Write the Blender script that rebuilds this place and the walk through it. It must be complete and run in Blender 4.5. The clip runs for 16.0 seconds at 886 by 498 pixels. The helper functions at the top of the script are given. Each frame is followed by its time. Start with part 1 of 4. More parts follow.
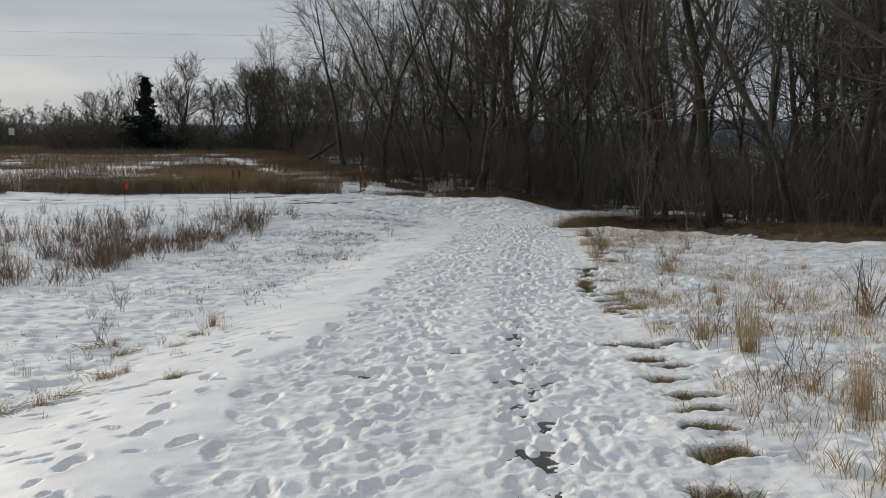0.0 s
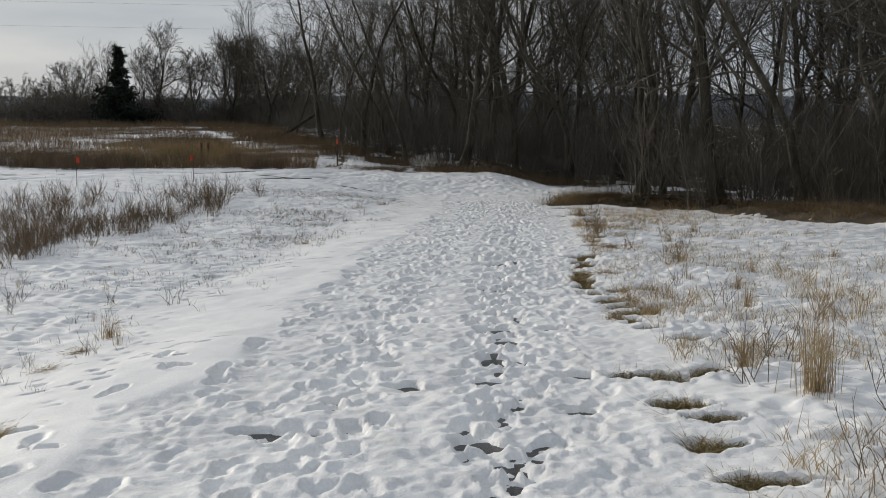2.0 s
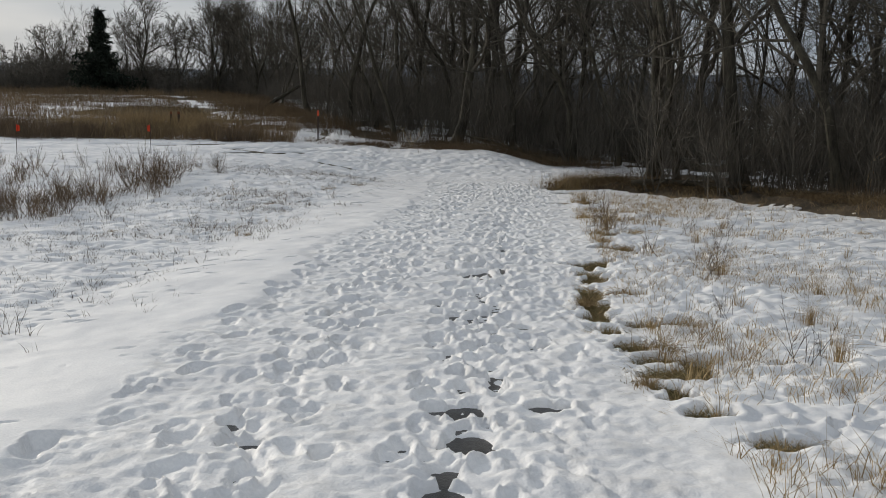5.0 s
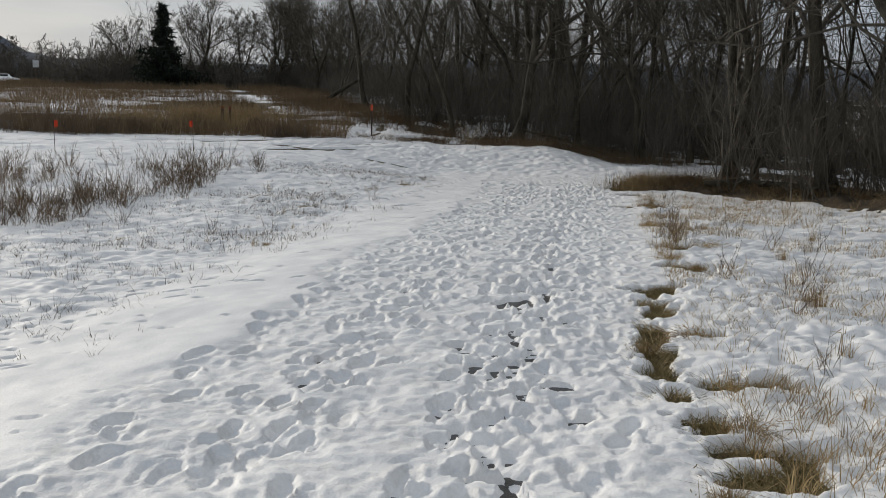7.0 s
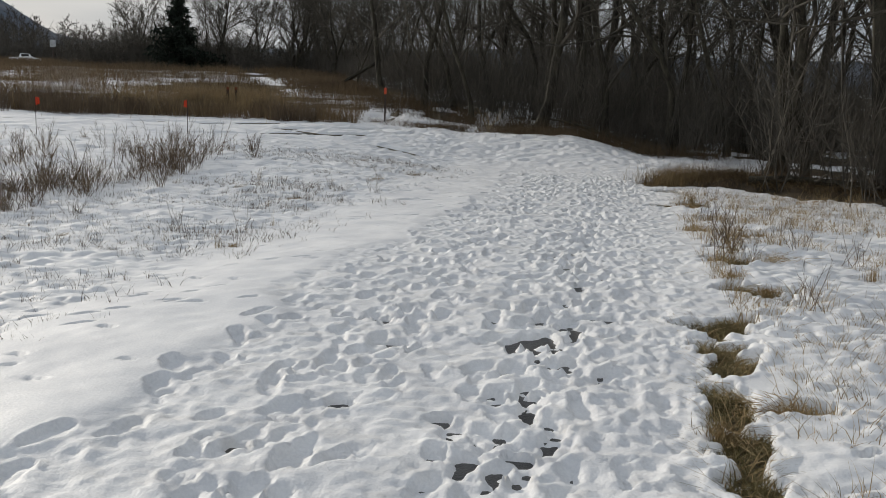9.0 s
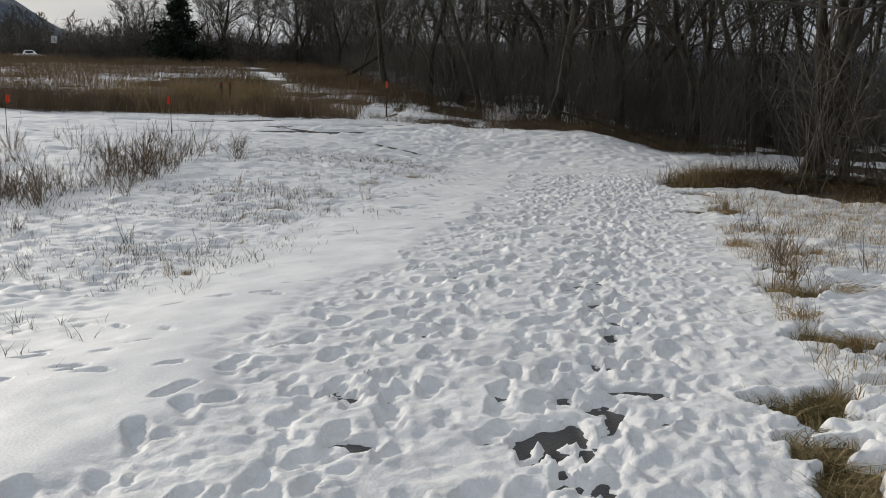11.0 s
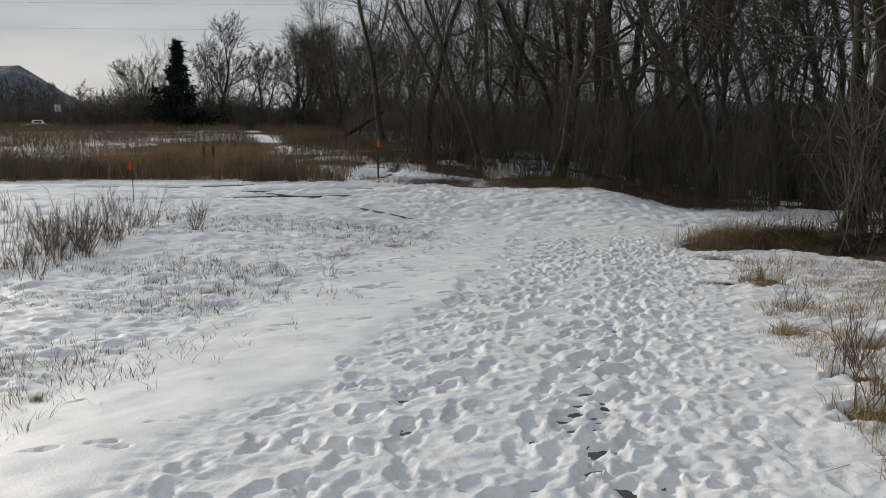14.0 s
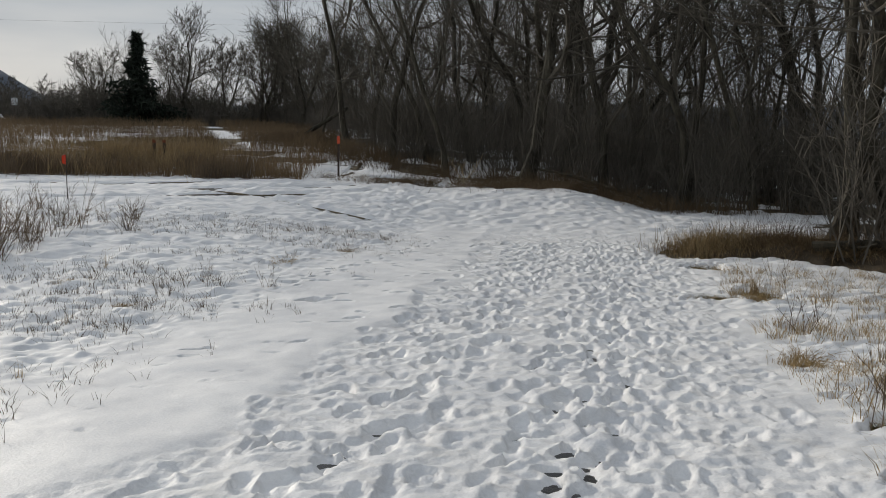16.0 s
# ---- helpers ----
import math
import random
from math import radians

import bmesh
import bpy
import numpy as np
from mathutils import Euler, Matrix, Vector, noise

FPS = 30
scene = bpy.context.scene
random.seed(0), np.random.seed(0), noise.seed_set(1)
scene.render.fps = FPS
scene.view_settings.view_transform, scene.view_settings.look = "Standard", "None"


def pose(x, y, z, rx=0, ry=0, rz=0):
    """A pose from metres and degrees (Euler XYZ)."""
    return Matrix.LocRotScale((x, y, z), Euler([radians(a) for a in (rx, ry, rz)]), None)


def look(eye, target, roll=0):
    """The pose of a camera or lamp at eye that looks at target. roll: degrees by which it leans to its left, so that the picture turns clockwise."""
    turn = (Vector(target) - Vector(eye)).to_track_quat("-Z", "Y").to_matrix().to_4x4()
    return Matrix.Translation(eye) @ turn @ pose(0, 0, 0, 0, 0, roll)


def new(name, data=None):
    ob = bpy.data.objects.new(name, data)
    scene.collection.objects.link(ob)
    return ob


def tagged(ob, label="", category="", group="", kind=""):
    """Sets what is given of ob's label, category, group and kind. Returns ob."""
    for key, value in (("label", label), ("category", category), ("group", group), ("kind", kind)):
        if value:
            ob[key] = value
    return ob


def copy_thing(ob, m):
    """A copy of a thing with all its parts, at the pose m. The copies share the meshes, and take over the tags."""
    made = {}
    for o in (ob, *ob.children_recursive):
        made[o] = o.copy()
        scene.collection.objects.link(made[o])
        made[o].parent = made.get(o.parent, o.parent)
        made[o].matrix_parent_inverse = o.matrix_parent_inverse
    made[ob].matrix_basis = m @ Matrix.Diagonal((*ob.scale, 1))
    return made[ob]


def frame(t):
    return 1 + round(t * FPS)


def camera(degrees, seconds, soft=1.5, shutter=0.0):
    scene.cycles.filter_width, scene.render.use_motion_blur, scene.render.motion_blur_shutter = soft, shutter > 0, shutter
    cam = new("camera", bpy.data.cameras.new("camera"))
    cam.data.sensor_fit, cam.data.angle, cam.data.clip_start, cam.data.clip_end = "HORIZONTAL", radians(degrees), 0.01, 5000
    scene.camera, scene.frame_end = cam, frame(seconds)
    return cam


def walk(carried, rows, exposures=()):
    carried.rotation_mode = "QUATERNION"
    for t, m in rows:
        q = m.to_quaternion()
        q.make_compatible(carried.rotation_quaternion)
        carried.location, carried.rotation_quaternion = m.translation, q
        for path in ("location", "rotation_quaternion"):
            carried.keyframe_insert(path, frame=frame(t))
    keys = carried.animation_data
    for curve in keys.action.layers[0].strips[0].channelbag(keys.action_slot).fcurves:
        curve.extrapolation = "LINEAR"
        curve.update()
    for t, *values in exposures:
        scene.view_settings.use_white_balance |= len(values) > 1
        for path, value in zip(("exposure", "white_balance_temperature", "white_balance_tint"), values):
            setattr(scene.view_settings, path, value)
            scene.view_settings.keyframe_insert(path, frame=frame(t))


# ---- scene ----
cam = camera(50.0, 16.0, soft=0.8)
# seconds, eye x y z in metres, yaw, pitch, roll in degrees
ROWS = [
    (0.0, 0.0, 0.049, 1.652, 1.09, -5.84, 0.01),
    (0.5, 0.068, 0.699, 1.61, 1.38, -5.84, -0.06),
    (1.0, 0.118, 1.345, 1.589, 1.11, -6.28, -0.0),
    (1.5, 0.184, 2.01, 1.577, 0.79, -6.91, -0.12),
    (2.0, 0.226, 2.655, 1.542, 0.37, -7.36, 0.1),
    (2.5, 0.247, 3.346, 1.496, -0.28, -7.87, 0.1),
    (3.0, 0.285, 3.967, 1.483, -0.85, -8.43, 0.35),
    (5.5, 0.678, 6.591, 1.403, 0.71, -8.8, 1.43),
    (6.0, 0.751, 6.978, 1.398, 1.64, -8.74, 1.2),
    (6.5, 0.823, 7.512, 1.402, 2.92, -8.85, 1.08),
    (7.0, 0.926, 8.097, 1.4, 4.35, -9.21, 1.04),
    (7.5, 0.89, 8.736, 1.353, 4.38, -9.4, 1.27),
    (8.0, 0.914, 9.358, 1.316, 4.86, -9.54, 1.06),
    (8.5, 0.947, 9.945, 1.279, 5.4, -9.86, 1.73),
    (9.0, 0.945, 10.512, 1.233, 5.63, -9.93, 2.0),
    (11.5, 0.86, 12.972, 1.202, 6.64, -10.35, 1.15),
    (12.0, 0.886, 13.424, 1.176, 7.14, -8.88, 0.8),
    (12.5, 0.908, 13.85, 1.154, 7.32, -7.56, 0.47),
    (13.0, 0.96, 14.295, 1.141, 7.44, -6.97, 0.26),
    (13.5, 1.022, 14.722, 1.123, 7.4, -6.84, 0.14),
    (14.0, 1.08, 15.12, 1.116, 7.15, -6.8, 0.09),
    (14.5, 1.099, 15.463, 1.12, 6.85, -6.85, 0.4),
    (15.0, 1.114, 15.908, 1.064, 6.39, -6.6, 0.53),
    (15.5, 1.098, 16.292, 1.041, 5.88, -6.64, 0.65),
    (16.0, 1.051, 16.653, 1.021, 5.24, -6.78, 0.79),
]
walk(cam, [(t, pose(x, y, z, 0, 0, yaw) @ pose(0, 0, 0, 90 + pitch, 0, 0) @ pose(0, 0, 0, 0, 0, roll)) for t, x, y, z, yaw, pitch, roll in ROWS])

# ---- light ----
SUN_AZ, SUN_EL = radians(-46), radians(17)   # azimuth from +y, to the left negative
sun_dir = Vector((math.sin(SUN_AZ) * math.cos(SUN_EL), math.cos(SUN_AZ) * math.cos(SUN_EL), math.sin(SUN_EL)))
sun_lamp = bpy.data.lights.new("sun", "SUN")
sun_lamp.energy, sun_lamp.angle, sun_lamp.color = 2.5, radians(3), (1.0, 0.915, 0.79)
sun = new("sun", sun_lamp)
sun.matrix_world = look(sun_dir * 60, (0, 0, 0))

world = bpy.data.worlds.new("overcast_sky")
scene.world = world
world.use_nodes = True
wn, wl = world.node_tree.nodes, world.node_tree.links
wn.clear()
w_out = wn.new("ShaderNodeOutputWorld")
w_sky = wn.new("ShaderNodeTexSky")
w_sky.sky_type, w_sky.sun_disc = "NISHITA", False
w_sky.sun_elevation, w_sky.sun_rotation = SUN_EL, SUN_AZ
w_bg = wn.new("ShaderNodeBackground")
w_bg.inputs["Strength"].default_value = 0.10
wl.new(w_sky.outputs[0], w_bg.inputs["Color"])
w_co = wn.new("ShaderNodeTexCoord")
w_map = wn.new("ShaderNodeMapping")
w_map.inputs["Scale"].default_value = (1.0, 1.0, 5.5)
w_map.inputs["Location"].default_value = (0.3, 0.1, 0.35)
wl.new(w_co.outputs["Generated"], w_map.inputs["Vector"])
w_noise = wn.new("ShaderNodeTexNoise")
w_noise.inputs["Scale"].default_value = 1.9
w_noise.inputs["Detail"].default_value = 6
w_noise.inputs["Roughness"].default_value = 0.5
wl.new(w_map.outputs[0], w_noise.inputs["Vector"])
w_ramp = wn.new("ShaderNodeValToRGB")
w_ramp.color_ramp.elements[0].position, w_ramp.color_ramp.elements[0].color = 0.36, (0.51, 0.59, 0.69, 1)
w_ramp.color_ramp.elements[1].position, w_ramp.color_ramp.elements[1].color = 0.64, (0.91, 0.93, 0.95, 1)
wl.new(w_noise.outputs["Fac"], w_ramp.inputs[0])
w_cloud = wn.new("ShaderNodeBackground")
w_cloud.inputs["Strength"].default_value = 0.63
wl.new(w_ramp.outputs[0], w_cloud.inputs["Color"])
w_mix = wn.new("ShaderNodeMixShader")
w_mix.inputs[0].default_value = 0.95
wl.new(w_bg.outputs[0], w_mix.inputs[1])
wl.new(w_cloud.outputs[0], w_mix.inputs[2])
wl.new(w_mix.outputs[0], w_out.inputs["Surface"])


# ---- materials ----
def material(name, low, high, rough=0.8, scale=6.0, fine=60.0, bump=0.3, dist=0.01, rand=0.0, spec=0.3, stretch=(1, 1, 1)):
    """Two colours mixed by coarse and fine noise, with relief, and a change of brightness from object or piece to piece."""
    m = bpy.data.materials.new(name)
    m.use_nodes = True
    n, l = m.node_tree.nodes, m.node_tree.links
    b = n["Principled BSDF"]
    b.inputs["Roughness"].default_value = rough
    b.inputs["Specular IOR Level"].default_value = spec
    co = n.new("ShaderNodeTexCoord")
    mp = n.new("ShaderNodeMapping")
    mp.inputs["Scale"].default_value = stretch
    l.new(co.outputs["Object"], mp.inputs["Vector"])
    a = n.new("ShaderNodeTexNoise")
    a.inputs["Scale"].default_value, a.inputs["Detail"].default_value = scale, 5
    f = n.new("ShaderNodeTexNoise")
    f.inputs["Scale"].default_value, f.inputs["Detail"].default_value = fine, 3
    l.new(mp.outputs[0], a.inputs["Vector"])
    l.new(mp.outputs[0], f.inputs["Vector"])
    mixer = n.new("ShaderNodeMath")
    mixer.operation = "MULTIPLY_ADD"
    l.new(f.outputs["Fac"], mixer.inputs[0])
    mixer.inputs[1].default_value = 0.45
    l.new(a.outputs["Fac"], mixer.inputs[2])
    ramp = n.new("ShaderNodeValToRGB")
    ramp.color_ramp.elements[0].position, ramp.color_ramp.elements[0].color = 0.55, (*low, 1)
    ramp.color_ramp.elements[1].position, ramp.color_ramp.elements[1].color = 0.92, (*high, 1)
    l.new(mixer.outputs[0], ramp.inputs[0])
    colour = ramp.outputs[0]
    if rand:
        info = n.new("ShaderNodeNewGeometry")
        obj = n.new("ShaderNodeObjectInfo")
        add = n.new("ShaderNodeMath")
        l.new(info.outputs["Random Per Island"], add.inputs[0])
        l.new(obj.outputs["Random"], add.inputs[1])
        span = n.new("ShaderNodeMapRange")
        span.inputs["From Max"].default_value = 2.0
        span.inputs["To Min"].default_value, span.inputs["To Max"].default_value = 1 - rand, 1 + rand
        l.new(add.outputs[0], span.inputs["Value"])
        hsv = n.new("ShaderNodeHueSaturation")
        l.new(span.outputs[0], hsv.inputs["Value"])
        l.new(colour, hsv.inputs["Color"])
        colour = hsv.outputs[0]
    l.new(colour, b.inputs["Base Color"])
    if bump:
        bp = n.new("ShaderNodeBump")
        bp.inputs["Strength"].default_value, bp.inputs["Distance"].default_value = bump, dist
        l.new(mixer.outputs[0], bp.inputs["Height"])
        l.new(bp.outputs[0], b.inputs["Normal"])
    return m


SNOW = material("snow", (0.72, 0.73, 0.75), (0.90, 0.90, 0.90), 0.6, 1.7, 60, 0.4, 0.016, spec=0.2)
# where feet have been, the snow is crumbly and slightly soiled
sn, sl = SNOW.node_tree.nodes, SNOW.node_tree.links
s_mask = sn.new("ShaderNodeAttribute")
s_mask.attribute_name = "trodden"
s_co = sn.new("ShaderNodeTexCoord")
s_crumb = sn.new("ShaderNodeTexNoise")
s_crumb.inputs["Scale"].default_value, s_crumb.inputs["Detail"].default_value, s_crumb.inputs["Roughness"].default_value = 13, 5, 0.56
sl.new(s_co.outputs["Object"], s_crumb.inputs["Vector"])
s_high = sn.new("ShaderNodeMath")
s_high.operation = "MULTIPLY"
sl.new(s_crumb.outputs["Fac"], s_high.inputs[0])
s_part = sn.new("ShaderNodeMapRange")
s_part.inputs["To Min"].default_value, s_part.inputs["To Max"].default_value = 0.22, 1.0
sl.new(s_mask.outputs["Fac"], s_part.inputs["Value"])
sl.new(s_part.outputs[0], s_high.inputs[1])
s_bump = sn.new("ShaderNodeBump")
s_bump.inputs["Strength"].default_value, s_bump.inputs["Distance"].default_value = 0.5, 0.026
sl.new(s_high.outputs[0], s_bump.inputs["Height"])
sl.new(sn["Bump"].outputs[0], s_bump.inputs["Normal"])
sl.new(s_bump.outputs[0], sn["Principled BSDF"].inputs["Normal"])
s_dirt = sn.new("ShaderNodeTexNoise")
s_dirt.inputs["Scale"].default_value, s_dirt.inputs["Detail"].default_value = 4.5, 5
sl.new(s_co.outputs["Object"], s_dirt.inputs["Vector"])
s_span = sn.new("ShaderNodeMapRange")
s_span.inputs["From Min"].default_value, s_span.inputs["From Max"].default_value, s_span.inputs["To Max"].default_value = 0.50, 0.78, 0.30
sl.new(s_dirt.outputs["Fac"], s_span.inputs["Value"])
s_soil = sn.new("ShaderNodeMath")
s_soil.operation = "MULTIPLY"
sl.new(s_span.outputs[0], s_soil.inputs[0])
sl.new(s_mask.outputs["Fac"], s_soil.inputs[1])
s_mix = sn.new("ShaderNodeMix")
s_mix.data_type = "RGBA"
sl.new(s_soil.outputs[0], s_mix.inputs["Factor"])
sl.new(sn["Color Ramp"].outputs[0], s_mix.inputs[6])
s_mix.inputs[7].default_value = (0.52, 0.49, 0.44, 1)
sl.new(s_mix.outputs[2], sn["Principled BSDF"].inputs["Base Color"])
SOIL = material("wet_soil_and_dead_grass", (0.034, 0.027, 0.016), (0.115, 0.088, 0.048), 0.85, 3.0, 45, 0.8, 0.03)
GRAVEL = material("wet_trail_gravel", (0.020, 0.019, 0.017), (0.055, 0.050, 0.044), 0.35, 5.0, 90, 0.7, 0.01, spec=0.5)
DIRT = material("bare_dirt", (0.030, 0.023, 0.015), (0.095, 0.072, 0.046), 0.95, 2.0, 30, 0.9, 0.04)
BARK = material("grey_brown_bark", (0.024, 0.021, 0.015), (0.076, 0.068, 0.049), 0.9, 5.0, 30, 0.9, 0.03, 0.35, stretch=(1, 1, 0.25))
TWIG = material("dark_twigs", (0.052, 0.046, 0.036), (0.106, 0.093, 0.073), 0.9, 3.0, 20, 0.0, rand=0.35)
BRUSH = material("brown_underbrush", (0.066, 0.059, 0.048), (0.128, 0.113, 0.092), 0.9, 1.0, 12, 0.0, rand=0.4)
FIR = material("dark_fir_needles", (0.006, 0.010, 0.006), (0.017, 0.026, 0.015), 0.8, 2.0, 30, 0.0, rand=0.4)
TAN = material("tan_dry_grass", (0.20, 0.135, 0.060), (0.42, 0.31, 0.16), 0.8, 3.0, 30, 0.0, rand=0.35)
STRAW = material("pale_straw", (0.30, 0.22, 0.12), (0.55, 0.44, 0.27), 0.8, 3.0, 30, 0.0, rand=0.3)
OLIVE = material("olive_turf", (0.085, 0.070, 0.028), (0.23, 0.185, 0.085), 0.85, 4.0, 40, 0.0, rand=0.4)
WEED = material("red_brown_weeds", (0.085, 0.062, 0.042), (0.205, 0.148, 0.094), 0.9, 1.5, 20, 0.0, rand=0.45)
FIELD = material("rust_field_grass", (0.085, 0.058, 0.032), (0.185, 0.128, 0.070), 0.9, 0.12, 3, 0.0, rand=0.4)
ORANGE = material("orange_plastic", (0.48, 0.065, 0.025), (0.60, 0.10, 0.04), 0.5, 8, 60, 0.1, 0.002)
RUST = material("rusty_steel", (0.03, 0.022, 0.018), (0.07, 0.045, 0.035), 0.6, 20, 90, 0.2, 0.002)
# the hill's blue-grey is the haze of distance, put into its base colour
HILL = material("hazed_wooded_hillside", (0.075, 0.092, 0.118), (0.115, 0.132, 0.160), 0.95, 0.03, 0.3, 0.9, 4.0)
WHITE = material("white_car_paint", (0.75, 0.76, 0.78), (0.82, 0.82, 0.82), 0.3, 2, 30, 0.0, spec=0.5)
DARK = material("dark_glass_and_rubber", (0.010, 0.011, 0.012), (0.022, 0.023, 0.025), 0.25, 2, 20, 0.0, spec=0.5)


# ---- the lie of the land ----
def smooth(a, b, v):
    t = np.clip((v - a) / (b - a), 0, 1)
    return t * t * (3 - 2 * t)


def curve_of(points):
    ys, zs = zip(*points)
    return lambda y: (np.interp(y - 1.6, ys, zs) + np.interp(y, ys, zs) + np.interp(y + 1.6, ys, zs)) / 3


trail_x = curve_of([(-30, -0.4), (4, 0.0), (9, 0.1), (15, 0.4), (20, 0.8), (25, 1.2), (31, 1.9), (60, 1.9)])
trail_z = curve_of([(-30, 0.6), (0, 0.05), (8, -0.2), (14, -0.48), (21, -0.56), (27, -0.8), (34, -0.98), (38, -0.97), (41.6, -0.44), (43.8, -0.38), (48, -0.48), (60, 0.2), (80, 1.0), (110, 1.7), (300, 2.6), (900, 3)])
left_z = curve_of([(-30, 0.2), (0, -0.28), (12, -0.62), (22, -0.82), (28, -0.78), (34, -0.50), (40, -0.28), (46, -0.2), (60, 0.55), (80, 1.4), (110, 1.8), (300, 2.4), (900, 3)])
right_z = curve_of([(-30, 0.5), (0, 0.0), (9, -0.27), (14, -0.52), (20, -0.56), (26, -0.75), (31, -0.98), (45, -1.0), (60, -0.8), (100, 0.2), (300, 2), (900, 3)])
BERM = [(4.15, 34.0), (5.2, 33.4), (6.5, 32.8), (8.2, 31.0), (9.6, 27.5), (11.2, 24.0), (17.0, 13.5), (25.0, 2.0)]


def along(line, x, y):
    """The distance from a broken line."""
    best = np.full(np.shape(x), 1e9)
    for (ax, ay), (bx, by) in zip(line, line[1:]):
        t = np.clip(((x - ax) * (bx - ax) + (y - ay) * (by - ay)) / ((bx - ax) ** 2 + (by - ay) ** 2), 0, 1)
        best = np.minimum(best, np.hypot(x - ax - t * (bx - ax), y - ay - t * (by - ay)))
    return best


def land(x, y):
    x, y = np.asarray(x, float), np.asarray(y, float)
    d = x - trail_x(y)
    p, l, r = trail_z(y), left_z(y), right_z(y)
    z = p + (l - p) * smooth(-1.7, -4.2 - 5.0 * smooth(24, 36, y), d) + (r - p) * smooth(2.3 - 2.4 * smooth(37, 41, y), 4.6 - 1.5 * smooth(37, 41, y), d)
    return z + 0.26 * np.exp(-(along(BERM, x, y) / 0.75) ** 2) * smooth(3.8, 5.4, x)


def at(x, y):
    return float(land(x, y))


rng = np.random.default_rng(4)
LATTICE = rng.random((256, 256))


def value_noise(x, y, size, shift=0):
    u, v = x / size + 37.3 * shift + 1000, y / size + 91.7 * shift + 1000
    i, j = np.floor(u).astype(int), np.floor(v).astype(int)
    a, b = u - i, v - j
    a, b = a * a * (3 - 2 * a), b * b * (3 - 2 * b)
    g = lambda m, n: LATTICE[m % 256, n % 256]
    return (g(i, j) * (1 - a) + g(i + 1, j) * a) * (1 - b) + (g(i, j + 1) * (1 - a) + g(i + 1, j + 1) * a) * b


def steps(*spans):
    """Grid lines: spans of (from, to, first step, last step)."""
    out = []
    for a, b, s, e in spans:
        v = a
        while v < b - 1e-6:
            out.append(v)
            v += s * (e / s) ** ((v - a) / (b - a))
    return np.array(out + [spans[-1][1]])


def sheet(name, xs, ys, z, mat, label, category, kind):
    nx, ny = len(xs), len(ys)
    co = np.empty((ny, nx, 3), np.float32)
    co[..., 0], co[..., 1], co[..., 2] = xs[None, :], ys[:, None], z
    me = bpy.data.meshes.new(name)
    idx = np.arange(nx * ny).reshape(ny, nx)
    quads = np.stack([idx[:-1, :-1], idx[:-1, 1:], idx[1:, 1:], idx[1:, :-1]], -1).reshape(-1, 4)
    me.vertices.add(nx * ny)
    me.vertices.foreach_set("co", co.ravel())
    me.loops.add(quads.size)
    me.loops.foreach_set("vertex_index", quads.ravel().astype(np.int32))
    me.polygons.add(len(quads))
    me.polygons.foreach_set("loop_start", np.arange(0, quads.size, 4, dtype=np.int32))
    me.polygons.foreach_set("use_smooth", np.ones(len(quads), bool))
    me.update(calc_edges=True)
    me.materials.append(mat)
    return tagged(new(name, me), label, category, kind=kind)


# bare ground under the snow, out to the horizon
gx = steps((-2400, -60, 300, 6), (-60, -12, 4, 0.5), (-12, 14, 0.3, 0.3), (14, 60, 0.5, 4), (60, 2400, 6, 300))
gy = steps((-600, -20, 100, 3), (-20, 2, 2, 0.4), (2, 48, 0.3, 0.3), (48, 120, 0.6, 4), (120, 3000, 6, 300))
GX, GY = np.meshgrid(gx, gy)
GD = GX - trail_x(GY)
sheet("ground", gx, gy, land(GX, GY) - 0.085 - 0.03 * smooth(-1.85, -1.6, GD) * smooth(1.75, 1.5, GD), SOIL, "wet dark soil with dead flattened grass under thin snow", "ground", "structure")

# the trail's gravel bed
ty = steps((-20, 38, 0.3, 0.3))
tw = np.linspace(-1.5, 1.45, 12)
TW, TY = np.meshgrid(tw, ty)
bed_z = land(TW + trail_x(TY), TY) - 0.084 + 0.008 * np.exp(-((TW - 0.5) / 0.40) ** 2)
bed = sheet("trail", tw, ty, bed_z, GRAVEL, "wet dark gravel of the walking trail showing in footprints", "trail", "structure")
for v in bed.data.vertices:
    v.co.x += float(trail_x(v.co.y))

# the dirt bank at the wood's edge
bank_rows = []
for (ax, ay), (bx, by) in zip(BERM, BERM[1:]):
    n = int(math.hypot(bx - ax, by - ay) / 0.22)
    for k in range(n):
        bank_rows.append((ax + (bx - ax) * k / n, ay + (by - ay) * k / n, (by - ay) / math.hypot(bx - ax, by - ay), (ax - bx) / math.hypot(bx - ax, by - ay)))
vs = []
for px, py, ox, oy in bank_rows:
    for c in range(13):
        side = -1.15 + 2.3 * c / 12
        x, y = px + ox * side, py + oy * side
        lump = float(value_noise(np.array(x), np.array(y), 0.33, 70)) + 0.6 * float(value_noise(np.array(x), np.array(y), 0.14, 71)) - 0.8
        vs.append((x, y, at(x, y) - 0.065 + (0.17 * lump + 0.03) * (1 - (side / 1.16) ** 2)))
me = bpy.data.meshes.new("dirt_bank")
me.from_pydata(vs, [], [(13 * k + c, 13 * k + c + 1, 13 * k + c + 14, 13 * k + c + 13) for k in range(len(bank_rows) - 1) for c in range(12)])
me.materials.append(DIRT)
me.polygons.foreach_set("use_smooth", [True] * len(me.polygons))
tagged(new("dirt_bank", me), "lumpy brown dirt bank along the wood's edge", "dirt bank", kind="structure")

